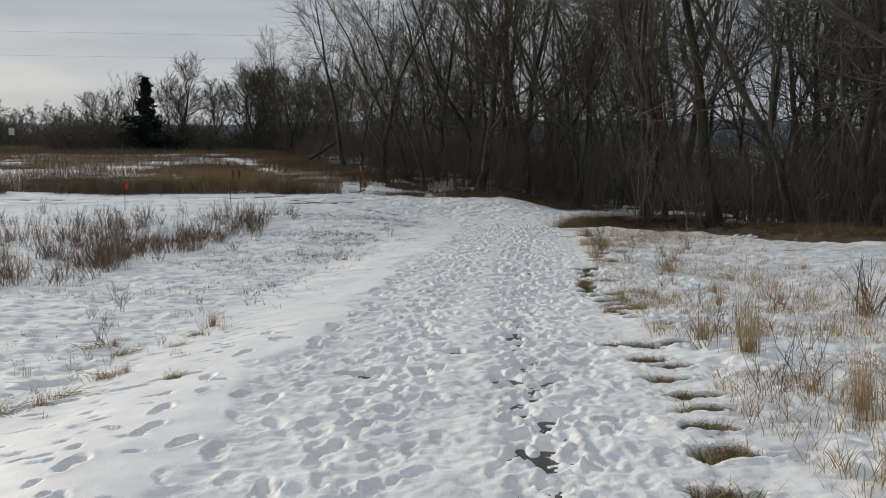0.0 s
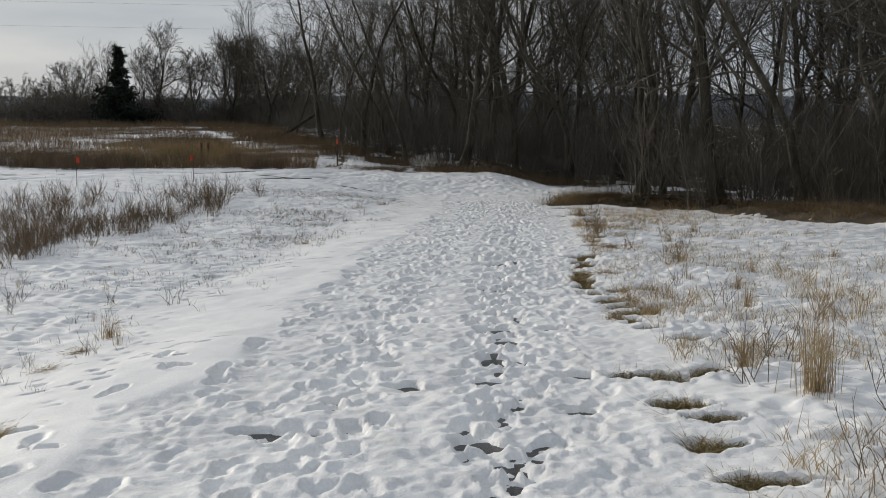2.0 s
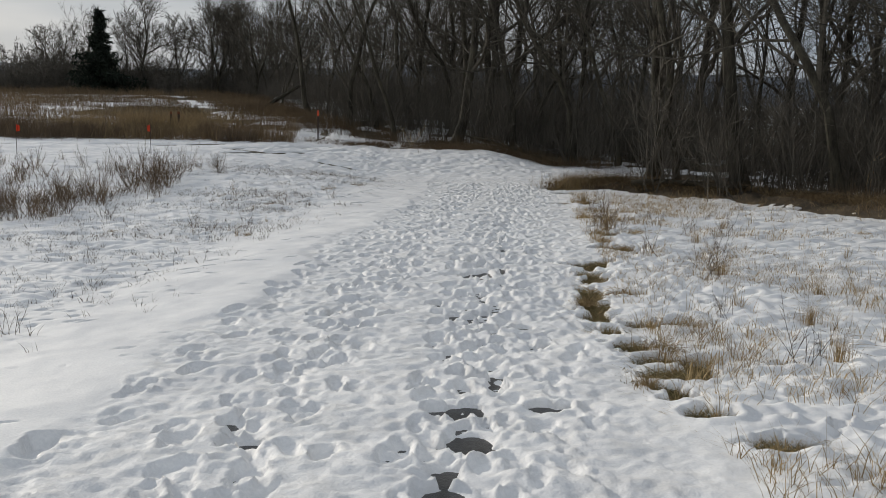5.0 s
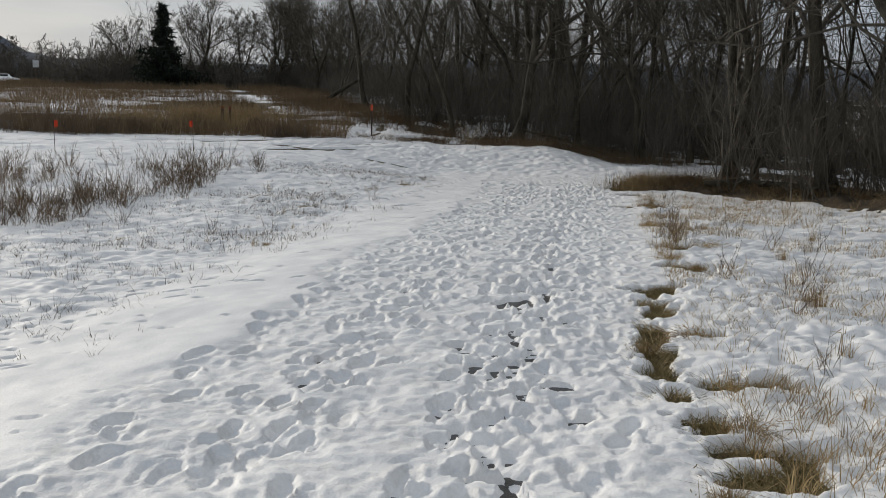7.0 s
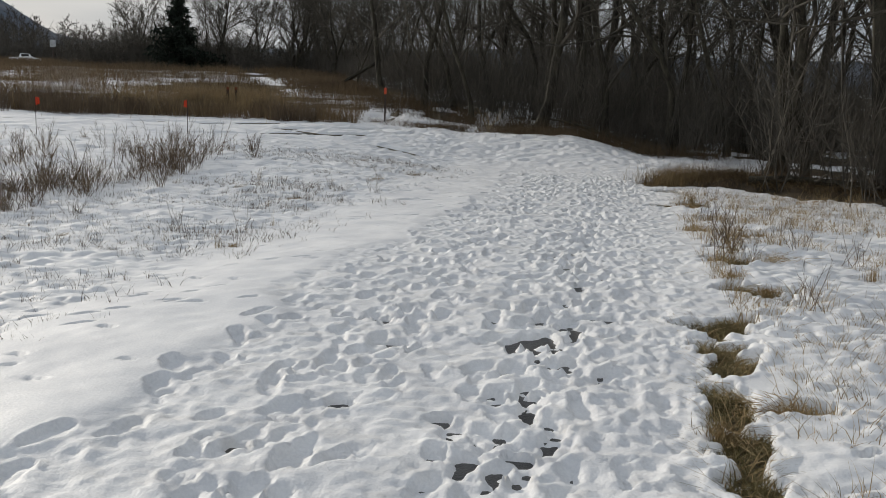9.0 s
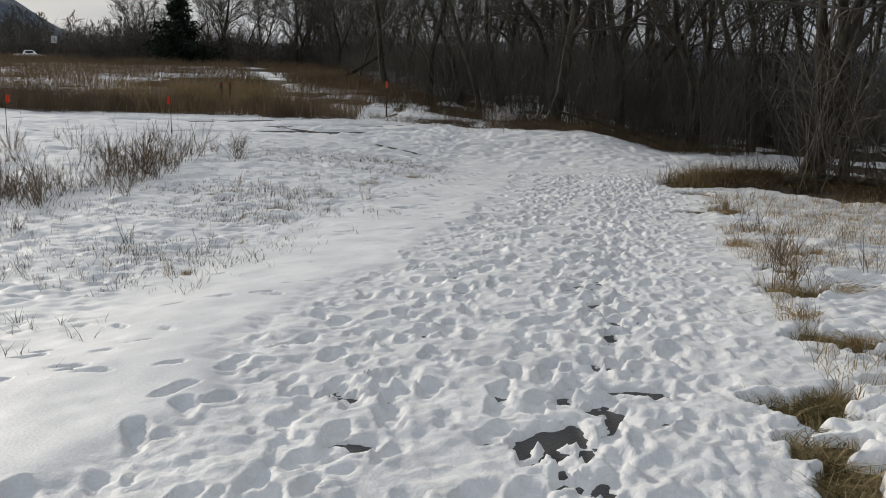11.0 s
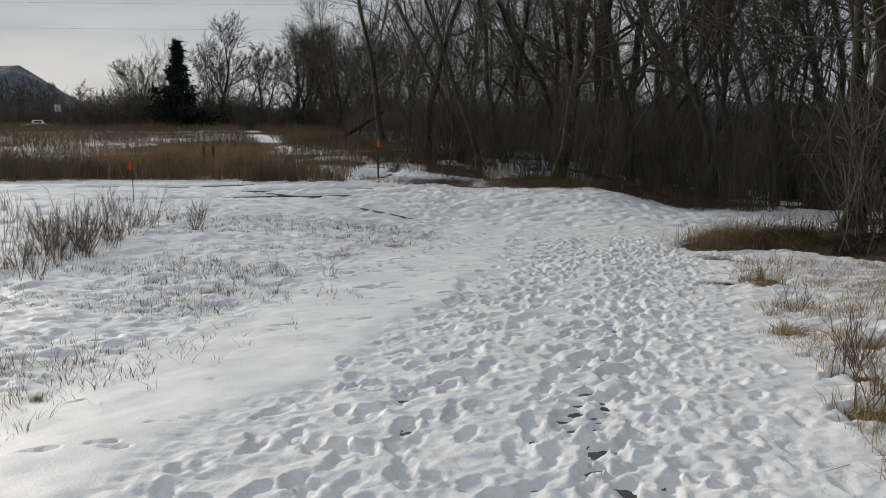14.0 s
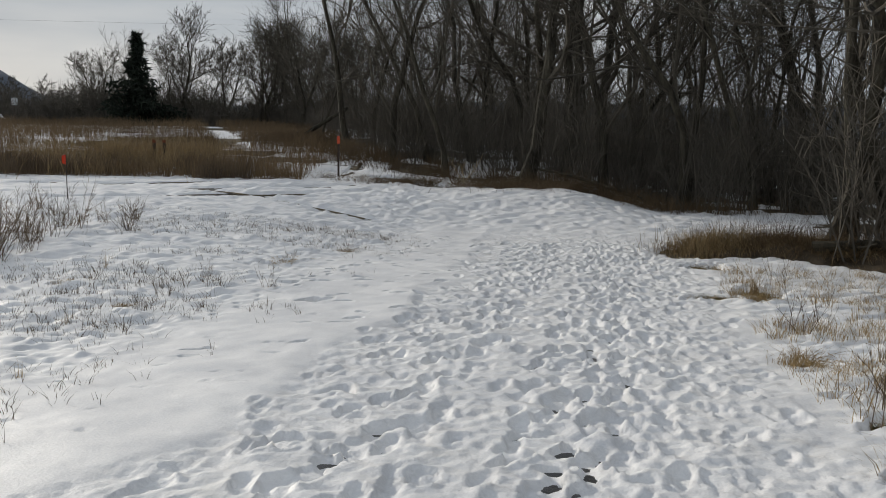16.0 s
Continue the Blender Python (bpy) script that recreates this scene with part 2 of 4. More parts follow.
# ---- snow, with the prints trodden into it ----
sx = steps((-2200, -60, 260, 5), (-60, -9, 4, 0.12), (-9, -2.4, 0.085, 0.04), (-2.4, 3.3, 0.021, 0.021), (3.3, 4.6, 0.024, 0.06), (4.6, 11, 0.06, 0.11), (11, 60, 0.15, 4), (60, 2200, 5, 260))
sy = steps((-500, -20, 100, 3), (-20, 3.2, 2, 0.06), (3.2, 24, 0.023, 0.027), (24, 47, 0.032, 0.10), (47, 110, 0.12, 3), (110, 2900, 4, 280))
X, Y = np.meshgrid(sx, sy)
D = X - trail_x(Y)
near = smooth(70, 45, Y) * smooth(-40, -20, X) * smooth(40, 20, X)
S = land(X, Y) + near * (0.045 * (value_noise(X, Y, 1.9, 1) - 0.5) + 0.030 * (value_noise(X, Y, 0.55, 2) - 0.5))
S += near * 0.012 * (value_noise(X, Y * 1.0, 0.16, 3) - 0.5)
# drift smoothed by wind on the left shoulder, rougher among the stubble
stubble = smooth(-3.0, -4.0, D + 0.8 * (value_noise(X, Y, 3, 4) - 0.5)) * near
S += stubble * (0.035 * (value_noise(X * 0.6, Y, 0.40, 5) - 0.5) + 0.10 * np.maximum(0, value_noise(X * 0.6, Y, 0.13, 6) - 0.62) - 0.10 * np.maximum(0, value_noise(X * 0.5, Y, 0.17, 35) - 0.60) + 0.03 * (value_noise(X, Y, 0.08, 36) - 0.5))
verge = smooth(1.6, 2.4, D) * near
S += verge * (0.03 * (value_noise(X * 0.7, Y, 0.36, 7) - 0.5) + 0.08 * np.maximum(0, value_noise(X * 0.7, Y, 0.10, 8) - 0.56) - 0.10 * np.maximum(0, value_noise(X * 0.6, Y, 0.18, 37) - 0.58) + 0.035 * (value_noise(X, Y, 0.075, 38) - 0.5))
trodden = smooth(-1.82, -1.58, D + 0.6 * (value_noise(X, Y, 1.1, 9) - 0.5)) * smooth(2.1, 1.6, D + 0.5 * (value_noise(X, Y, 0.8, 10) - 0.5)) * smooth(1, 2, Y) * smooth(38, 35, Y)
S -= trodden * 0.030
S -= trodden * near * (0.038 * (value_noise(X, Y, 1.9, 1) - 0.5) + 0.018 * (value_noise(X, Y, 0.55, 2) - 0.5))
lane = np.exp(-((D - 0.52) / 0.42) ** 2)
S += trodden * (0.026 * (value_noise(X, Y, 0.26, 11) - 0.5) + (0.013 + 0.012 * lane) * (value_noise(X, Y, 0.09, 12) - 0.5) + (0.010 + 0.008 * lane) * (value_noise(X, Y, 0.05, 13) - 0.5))
S += near * smooth(35.5, 38, Y) * smooth(47, 43, Y) * smooth(-5, -2, X) * (0.05 * (value_noise(X, Y, 0.6, 33) - 0.5) + 0.05 * (value_noise(X, Y, 0.17, 34) - 0.5) - 0.12 * np.maximum(0, value_noise(X * 0.6, Y, 0.25, 39) - 0.68))


def tread(cx, cy, turn, length, width, deep, rim=0.007):
    """One print pressed into the snow, with the snow it pushed up round it."""
    reach = length * 0.95
    i0, i1 = np.searchsorted(sx, [cx - reach, cx + reach])
    j0, j1 = np.searchsorted(sy, [cy - reach, cy + reach])
    if i1 - i0 < 2 or j1 - j0 < 2:
        return
    x, y = X[j0:j1, i0:i1] - cx, Y[j0:j1, i0:i1] - cy
    u, v = (x * math.sin(turn) + y * math.cos(turn)) / (length / 2), (x * math.cos(turn) - y * math.sin(turn)) / (width / 2)
    v = v / (0.86 + 0.16 * np.tanh(2 * u))
    wob = 0.60 * (value_noise(x + cx, y + cy, 0.12, 21) - 0.5) + 0.36 * (value_noise(x + cx, y + cy, 0.05, 24) - 0.5)
    d = np.hypot(u, v) + wob
    soften = 0.02 + 0.15 * float(value_noise(np.array(cx), np.array(cy), 0.21, 23))
    cup = smooth(1.04 + soften, 0.94 - soften, d)
    part_z = S[j0:j1, i0:i1]
    floor_z = land(cx, cy) - deep + 0.006 * v + 0.024 * (value_noise(x + cx, y + cy, 0.06, 22) - 0.5)
    S[j0:j1, i0:i1] = np.minimum(part_z, part_z * (1 - cup) + floor_z * cup) + rim * (0.4 + 1.2 * value_noise(x + cx, y + cy, 0.09, 27)) * np.exp(-((d - 1.34) / 0.17) ** 2)


def walkers(count, lane, spread, deep, deep_var, y0=2.5, y1=35.0, seed=1):
    """Trains of steps along the trail."""
    r = np.random.default_rng(seed)
    for _ in range(count):
        off = lane + float(np.clip(r.normal(0, spread), -1.7 * spread, 1.7 * spread))
        drift = float(np.clip(r.normal(0, 0.14), -0.2, 0.2))
        y = y0 + r.random() * 1.5
        back = 1 if r.random() < 0.65 else -1
        side = 1
        size = r.uniform(0.88, 1.12)
        while y < y1:
            x = float(trail_x(y)) + off + drift * math.sin(y * 0.18 + off * 3) + side * r.uniform(0.05, 0.13)
            side = -side
            tread(x, y, r.normal(0.06, 0.22) + 0.04 * side, 0.29 * size * r.uniform(0.85, 1.1), 0.125 * size * r.uniform(0.9, 1.25), max(0.012, r.normal(deep, deep_var)))
            y += r.uniform(0.48, 0.78)


walkers(7, -1.0, 0.26, 0.054, 0.013, seed=2)
walkers(9, 1.20, 0.26, 0.042, 0.009, y0=13.0, seed=3)
walkers(3, 1.15, 0.15, 0.044, 0.010, seed=7)
walkers(7, -0.5, 0.20, 0.056, 0.011, seed=4)
walkers(15, 0.52, 0.17, 0.060, 0.010, seed=5)
walkers(2, -1.5, 0.10, 0.036, 0.010, seed=6)
walkers(1, -2.1, 0.10, 0.030, 0.010, y1=10.5, seed=9)
# steps that turn off round the bank's end
r_turn = np.random.default_rng(12)
for k in range(14):
    off, y = r_turn.normal(0, 0.8), 29.0 + r_turn.random()
    for n in range(16):
        t = n / 15
        tread(1.9 + off * 0.8 + 6.0 * t * t, 30.5 + 6.3 * t - 0.9 * t * t * t + off * t + r_turn.normal(0, 0.1), 0.3 + 1.1 * t, 0.30, 0.14, r_turn.uniform(0.035, 0.055))
# small animal trails across the smooth shoulder
for k in range(5):
    px, py, head = -1.9 - 0.5 * k % 1.7, 3.5 + 5.5 * k, radians(-14 + 6 * k)
    for n in range(38):
        px += 0.26 * math.sin(head)
        py += 0.26 * math.cos(head)
        if px - float(trail_x(py)) < -1.5:
            tread(px + 0.06 * (-1) ** n, py, head, 0.12, 0.075, 0.030, 0.004)

# dents blown and melted into the smooth snow
for _ in range(420):
    cy = 3.5 + 30 * r_turn.random()
    cx = float(trail_x(cy)) - 1.9 - abs(r_turn.normal(0, 2.6))
    tread(cx, cy, radians(90) + r_turn.normal(0, 0.3), r_turn.uniform(0.10, 0.26), r_turn.uniform(0.05, 0.09), r_turn.uniform(0.012, 0.035), 0.002)
for _ in range(420):
    cy = 3.5 + 27 * r_turn.random()
    cx = float(trail_x(cy)) + 2.0 + abs(r_turn.normal(0, 2.2))
    tread(cx, cy, radians(90) + r_turn.normal(0, 0.5), r_turn.uniform(0.10, 0.24), r_turn.uniform(0.06, 0.11), r_turn.uniform(0.03, 0.07), 0.003)

for cx, cy, size in [(-2.5, 8.15, 0.5), (-2.95, 7.9, 0.6), (-3.4, 7.7, 0.5)]:
    tread(cx, cy, radians(78), size, 0.12, 0.09, 0.006)

# thawed patches down to the turf along the verge: place, half width and half length
THAW_NEAR = [(1.35, 4.86, 0.20, 0.12), (1.66, 5.63, 0.23, 0.12), (1.67, 6.25, 0.14, 0.07), (1.77, 6.77, 0.16, 0.09), (1.81, 7.21, 0.24, 0.07), (1.70, 7.80, 0.20, 0.12), (1.88, 8.36, 0.15, 0.08), (1.76, 8.72, 0.17, 0.10),
             (1.80, 9.60, 0.34, 0.12), (2.20, 9.75, 0.20, 0.10), (2.38, 10.95, 0.13, 0.09)]
THAW_MIDDLE = [(2.43, 11.02, 0.17, 0.11), (2.17, 11.63, 0.12, 0.18), (2.10, 12.13, 0.12, 0.19), (2.24, 12.65, 0.20, 0.19), (2.28, 13.05, 0.28, 0.14), (2.09, 13.55, 0.17, 0.21), (2.0, 14.07, 0.09, 0.21), (1.99, 14.62, 0.12, 0.29),
               (2.04, 15.35, 0.14, 0.36), (2.10, 16.0, 0.10, 0.29), (2.48, 14.42, 0.28, 0.11), (2.50, 15.78, 0.20, 0.12)]
THAW_FAR = [(2.25, 16.6, 0.12, 0.2), (2.29, 17.19, 0.20, 0.30), (2.36, 17.75, 0.24, 0.22), (2.20, 17.04, 0.12, 0.14), (2.55, 17.95, 0.18, 0.18), (2.99, 19.3, 0.30, 0.28), (3.14, 21.2, 0.28, 0.25), (3.25, 22.2, 0.18, 0.2), (3.9, 23.6, 0.28, 0.22),
            (3.85, 28.5, 0.28, 0.45), (3.75, 31.6, 0.30, 0.5), (3.95, 33.2, 0.45, 0.6), (3.2, 28.1, 0.3, 0.12)]
THAW = THAW_NEAR + THAW_MIDDLE + THAW_FAR


def thawed(cx, cy, a, b, x, y):
    """How far a place lies inside a ragged thawed patch: under 1 is bare."""
    return np.hypot((x - cx) / a, (y - cy) / b) + 1.1 * (value_noise(x, y, 0.17, 28) - 0.5) + 0.8 * (value_noise(x, y, 0.065, 29) - 0.5)


for cx, cy, a, b in THAW:
    i0, i1 = np.searchsorted(sx, [cx - 1.8 * a, cx + 1.8 * a])
    j0, j1 = np.searchsorted(sy, [cy - 1.8 * b, cy + 1.8 * b])
    x, y = X[j0:j1, i0:i1], Y[j0:j1, i0:i1]
    d = thawed(cx, cy, a, b, x, y)
    cup = smooth(1.22, 0.92, d)
    S[j0:j1, i0:i1] = S[j0:j1, i0:i1] * (1 - cup) + (land(cx, cy) - 0.115) * cup + 0.016 * np.exp(-((d - 1.45) / 0.2) ** 2)

# places worn through to the wet path: place, half width and half length
WORN_NEAR = [(0.58, 10.24, 0.12, 0.19), (0.5, 9.46, 0.14, 0.11), (1.16, 9.64, 0.16, 0.14), (1.04, 8.65, 0.14, 0.07), (-0.1, 9.28, 0.13, 0.12), (-0.53, 8.83, 0.10, 0.07), (-0.92, 8.1, 0.15, 0.08),
             (-0.62, 8.1, 0.10, 0.06), (0.4, 7.87, 0.15, 0.15), (-0.24, 9.94, 0.08, 0.07), (0.40, 6.95, 0.12, 0.07), (0.42, 5.6, 0.16, 0.10), (1.0, 6.5, 0.10, 0.06)]
WORN_MIDDLE = [(0.73, 11.05, 0.15, 0.20), (1.21, 11.80, 0.15, 0.15), (0.8, 12.48, 0.10, 0.08), (0.72, 11.78, 0.09, 0.06), (1.24, 14.28, 0.11, 0.12), (1.36, 13.56, 0.09, 0.06), (-0.43, 10.98, 0.09, 0.06), (0.91, 17.1, 0.12, 0.16),
               (1.2, 17.57, 0.14, 0.06), (0.92, 15.78, 0.09, 0.06), (0.92, 14.84, 0.08, 0.06), (0.68, 14.76, 0.08, 0.06), (-0.1, 15.52, 0.08, 0.06), (-0.44, 14.75, 0.08, 0.09), (0.49, 15.34, 0.08, 0.06)]
WORN_FAR = [(1.45, 17.93, 0.20, 0.11), (1.03, 17.16, 0.08, 0.18), (-0.02, 16.84, 0.10, 0.07), (-0.21, 17.54, 0.09, 0.06), (0.0, 18.95, 0.10, 0.08), (1.25, 21.57, 0.08, 0.09), (1.15, 20.64, 0.06, 0.09), (1.3, 20.27, 0.08, 0.08), (1.35, 19.22, 0.06, 0.12),
            (1.18, 21.27, 0.08, 0.07), (1.06, 21.84, 0.08, 0.07), (0.05, 21.41, 0.08, 0.06), (0.22, 21.85, 0.08, 0.05), (-1.32, 26.8, 0.18, 0.18)]
for cx, cy, a, b in WORN_NEAR + WORN_MIDDLE + WORN_FAR:
    i0, i1 = np.searchsorted(sx, [cx - 4 * a, cx + 4 * a])
    j0, j1 = np.searchsorted(sy, [cy - 4 * b - 0.3, cy + 4 * b])
    S[j0:j1, i0:i1] -= 0.014 * np.exp(-((X[j0:j1, i0:i1] - cx) / (1.7 * a)) ** 2 - ((Y[j0:j1, i0:i1] - cy + 0.08) / (1.6 * b + 0.08)) ** 2)
    tread(cx, cy, radians(90), 2.0 * a, 1.85 * b, 0.112, 0.008)

# crumbs over everything trodden
S += trodden * ((0.015 + 0.008 * lane) * (value_noise(X, Y, 0.13, 25) - 0.5) + (0.014 + 0.010 * lane) * (value_noise(X, Y, 0.055, 26) - 0.5))

# tyre ruts on the level ground beyond
RUTS = [[(-30, 37.5), (-16, 37.2), (-9, 38.6), (-5.2, 40.6), (-2.6, 44.5), (-3.5, 52)], [(-30, 39.4), (-16, 39.0), (-10, 40.2), (-6.8, 42.2), (-4.6, 45.5), (-5.3, 52)],
        [(-24, 41.5), (-12, 41.0), (-6, 39.0), (-2.5, 37.2)], [(-22, 36.2), (-12, 36.0), (-7, 37.2), (-3, 41.5)]]


def rounded_line(line, times=3):
    """A broken line with its corners cut off."""
    for _ in range(times):
        line = [line[0]] + [(ax + (bx - ax) * t, ay + (by - ay) * t) for (ax, ay), (bx, by) in zip(line, line[1:]) for t in (0.25, 0.75)] + [line[-1]]
    return line


RUTS = [rounded_line(line) for line in RUTS]
for line in RUTS:
    d = along(line, X, Y)
    S -= smooth(0.36, 0.18, d) * (0.028 + 0.045 * smooth(0.42, 0.66, value_noise(X * 0.5, Y, 1.3, 14)))
# bare dirt of the bank, thin snow under the wood and in the field
S -= 0.15 * smooth(1.15, 0.50, along(BERM, X, Y) + 0.8 * (value_noise(X, Y, 0.9, 15) - 0.5))
crest = np.exp(-((X - 0.2) / 3.6) ** 2) * np.exp(-((Y - 44.3 - 0.10 * X) / 1.1) ** 2)
S -= 0.14 * smooth(0.42, 0.60, crest + 0.35 * (value_noise(X, Y, 0.8, 16) - 0.5))
field = smooth(-3, -9, X) * smooth(41, 46, Y)
S -= 0.12 * field * smooth(0.45, 0.62, value_noise(X * 0.5, Y, 1.8, 17)) * smooth(46, 60, Y + 14 * value_noise(X, Y, 9, 18))
S -= 0.12 * smooth(-6, -4, X) * smooth(44, 47, Y + 0.12 * X) * smooth(0.38, 0.55, value_noise(X, Y, 1.3, 19))
S -= 0.12 * smooth(1.0, 2.0, along(BERM, X, Y)) * smooth(12, 15, X + 0.3 * (Y - 22)) * smooth(0.36, 0.52, value_noise(X, Y, 1.2, 20))
snow = sheet("snow", sx, sy, S, SNOW, "trodden white snow, footprints down the middle, smooth along its edges", "snow", "structure")
snow.data.attributes.new("trodden", "FLOAT", "POINT").data.foreach_set("value", trodden.astype(np.float32).ravel())
for line in RUTS:
    pts = []
    for (ax, ay), (bx, by) in zip(line, line[1:]):
        n = max(1, int(math.hypot(bx - ax, by - ay) / 0.3))
        pts += [(ax + (bx - ax) * k / n, ay + (by - ay) * k / n) for k in range(n)]
    me = bpy.data.meshes.new("tyre_track")
    vs = []
    for k, (px, py) in enumerate(pts):
        qx, qy = pts[min(k + 1, len(pts) - 1)]
        ox, oy = pts[max(k - 1, 0)]
        w = 0.085 / (math.hypot(qx - ox, qy - oy) + 1e-9)
        for side in (-1, 0, 1):
            x, y = px - side * (qy - oy) * w, py + side * (qx - ox) * w
            vs.append((x, y, at(x, y) - 0.014 - 0.02 * abs(side) - 0.05 * float(value_noise(np.array(x * 0.4), np.array(y), 0.9, 66))))
    me.from_pydata(vs, [], [(3 * k + c, 3 * k + c + 1, 3 * k + c + 4, 3 * k + c + 3) for k in range(len(pts) - 1) for c in (0, 1)])
    me.materials.append(SOIL)
    tagged(new("tyre_track", me), "muddy tyre track through the snow on level ground", "tyre track", "tyre tracks", "structure")
del X, Y, D, S, near, stubble, verge, trodden, crest, field, lane


# ---- plants: builders ----
class Sprout:
    """Gathers tapered stems and blades into one mesh."""

    def __init__(self, seed):
        self.v, self.f, self.r = [], [], np.random.default_rng(seed)

    def tube(self, pts, radii, sides):
        base = len(self.v)
        for k, (p, rad) in enumerate(zip(pts, radii)):
            q = pts[min(k + 1, len(pts) - 1)] - pts[max(k - 1, 0)]
            q = q / (np.linalg.norm(q) + 1e-9)
            a = np.cross(q, (0.31, 0.95, 0.05) if abs(q[2]) > 0.5 else (0, 0, 1))
            a /= np.linalg.norm(a) + 1e-9
            b = np.cross(q, a)
            for s in range(sides):
                g = 2 * math.pi * s / sides
                self.v.append(p + rad * (math.cos(g) * a + math.sin(g) * b))
        for k in range(len(pts) - 1):
            for s in range(sides):
                i, j = base + k * sides + s, base + k * sides + (s + 1) % sides
                self.f.append((i, j, j + sides, i + sides))

    def blade(self, p, tip, width, bend=0.0):
        """A thin leaf or stalk of two faces, folded so that it shows from every side."""
        way = tip - p
        a = np.cross(way, self.r.normal(0, 1, 3))
        a *= width / (np.linalg.norm(a) + 1e-9)
        mid = p + way * 0.55 + np.array((0, 0, bend))
        n = len(self.v)
        self.v += [p - a / 2, p + a / 2, mid + a * 0.4, mid - a * 0.4, tip]
        self.f += [(n, n + 1, n + 2, n + 3), (n + 3, n + 2, n + 4)]

    def mesh(self, name, mat):
        me = bpy.data.meshes.new(name)
        me.from_pydata([tuple(p) for p in self.v], [], self.f)
        me.materials.append(mat)
        me.update()
        return me


def unit(v):
    return v / (np.linalg.norm(v) + 1e-9)


def wander(s, start, way, length, n, bend, lift):
    """A crooked line of n pieces that starts along way."""
    pts, w = [start], unit(way)
    for _ in range(n):
        w = unit(w + s.r.normal(0, bend, 3) + (0, 0, lift))
        pts.append(pts[-1] + w * length / n)
    return np.array(pts)


def on(pts, t):
    k = min(int(t * (len(pts) - 1)), len(pts) - 2)
    g = t * (len(pts) - 1) - k
    return pts[k] * (1 - g) + pts[k + 1] * g, unit(pts[k + 1] - pts[k])


def side_way(s, along_way, angle):
    out = unit(np.cross(along_way, s.r.normal(0, 1, 3)))
    return along_way * math.cos(angle) + out * math.sin(angle)


def part(name, mesh, parent, label=""):
    ob = new(name, mesh)
    ob.parent = parent
    return tagged(ob, label)


def bare_tree(seed, height, girth, limbs=12, forks=7, twigs=9, low=0.22, open_angle=0.6, fine=0.007, trunks=1, rounded=False):
    """Trunk and crown meshes of a leafless tree."""
    t, c = Sprout(seed), Sprout(seed + 500)
    for stem in range(trunks):
        lean = t.r.normal(0, 0.05 if trunks == 1 else 0.16, 3) * (1, 1, 0) + (0, 0, 1)
        trunk = wander(t, np.array((stem * girth * 1.6, 0, -0.25)), lean, height * (1 if stem == 0 else t.r.uniform(0.75, 0.95)), 12, 0.125, 0.05)
        radii = [girth * ((1 - k / 12.6) ** 1.05) * (1.45 if k == 0 else 1) for k in range(13)]
        t.tube(trunk, radii, 9)
        for n in range(limbs):
            g = low + (0.98 - low) * ((n + t.r.random()) / limbs) ** 0.9
            p, w = on(trunk, g)
            reach = height * ((0.13 + 0.27 * math.sin(math.pi * g ** 0.8)) if rounded else (0.40 * (1 - g) + 0.12)) * t.r.uniform(0.7, 1.25)
            limb = wander(c, p, side_way(c, w, open_angle * t.r.uniform(0.6, 1.1)), reach, 6, 0.21, 0.10)
            lr = max(0.012, girth * (0.55 if n % 4 == 0 else 0.36) * (1.08 - g))
            c.tube(limb, [lr * (1 - 0.13 * k) for k in range(7)], 5)
            for m in range(forks):
                q, u = on(limb, 0.18 + 0.8 * (m + c.r.random()) / forks)
                size = reach * c.r.uniform(0.28, 0.52)
                fork = wander(c, q, side_way(c, u, c.r.uniform(0.45, 0.95)), size, 4, 0.20, 0.06)
                fr = max(fine * 1.3, lr * 0.36)
                c.tube(fork, [fr * (1 - 0.2 * k) for k in range(5)], 3)
                for k in range(twigs):
                    a, b = on(fork, 0.15 + 0.85 * (k + c.r.random()) / twigs)
                    tip = a + side_way(c, b, c.r.uniform(0.4, 0.9)) * size * c.r.uniform(0.3, 0.65) + (0, 0, 0.04 * size)
                    c.blade(a, tip, fine * 2.2, 0.02 * size * c.r.normal())
    return t.mesh("trunk", BARK), c.mesh("crown", TWIG)


def tree_thing(name, meshes, label, category="tree", group=""):
    ob = tagged(new(name), label, category, group)
    for n, me in zip(("trunk", "crown"), meshes):
        part(n, me, ob)
    return ob


def placed(x, y, turn=0.0, size=1.0, sink=0.0):
    return pose(x, y, at(x, y) - sink, 0, 0, turn) @ Matrix.Diagonal((size, size, size, 1))


def inside_wood(x, y):
    """Whether a place lies in the wood."""
    edge = np.interp(y, [-10, 2, 13, 20, 27, 30.5, 33.5, 34.5, 41, 43, 47.5, 53, 64, 78, 92, 130], [34, 30, 20.5, 15.0, 10.2, 7.6, 5.6, 12, 12, 6.5, 0.2, -4.6, -9.3, -14.0, -20, -28])
    return x > edge


# ---- the wood ----
SPECIES = [bare_tree(11, 15.0, 0.15, 18, 8, 9, 0.12), bare_tree(12, 16.5, 0.21, 19, 8, 9, 0.16, 0.85), bare_tree(13, 13.5, 0.11, 18, 8, 10, 0.12, 0.7),
           bare_tree(14, 15.5, 0.14, 17, 8, 9, 0.16, 0.65), bare_tree(15, 14.0, 0.13, 12, 8, 9, 0.14, 0.75, trunks=2), bare_tree(16, 11.5, 0.07, 18, 7, 9, 0.08, 0.65)]
LABELS = ["tall leafless hardwood tree with grey bark in the wood", "stout leafless oak with spreading limbs in the wood", "slender leafless tree with upswept branches in the wood",
          "straight leafless tree with a high crown in the wood", "leafless tree with a forked double trunk in the wood", "thin young leafless tree among the brush"]
STANDING = [tree_thing("bare_tree", m, l, group="trees of the wood") for m, l in zip(SPECIES, LABELS)]
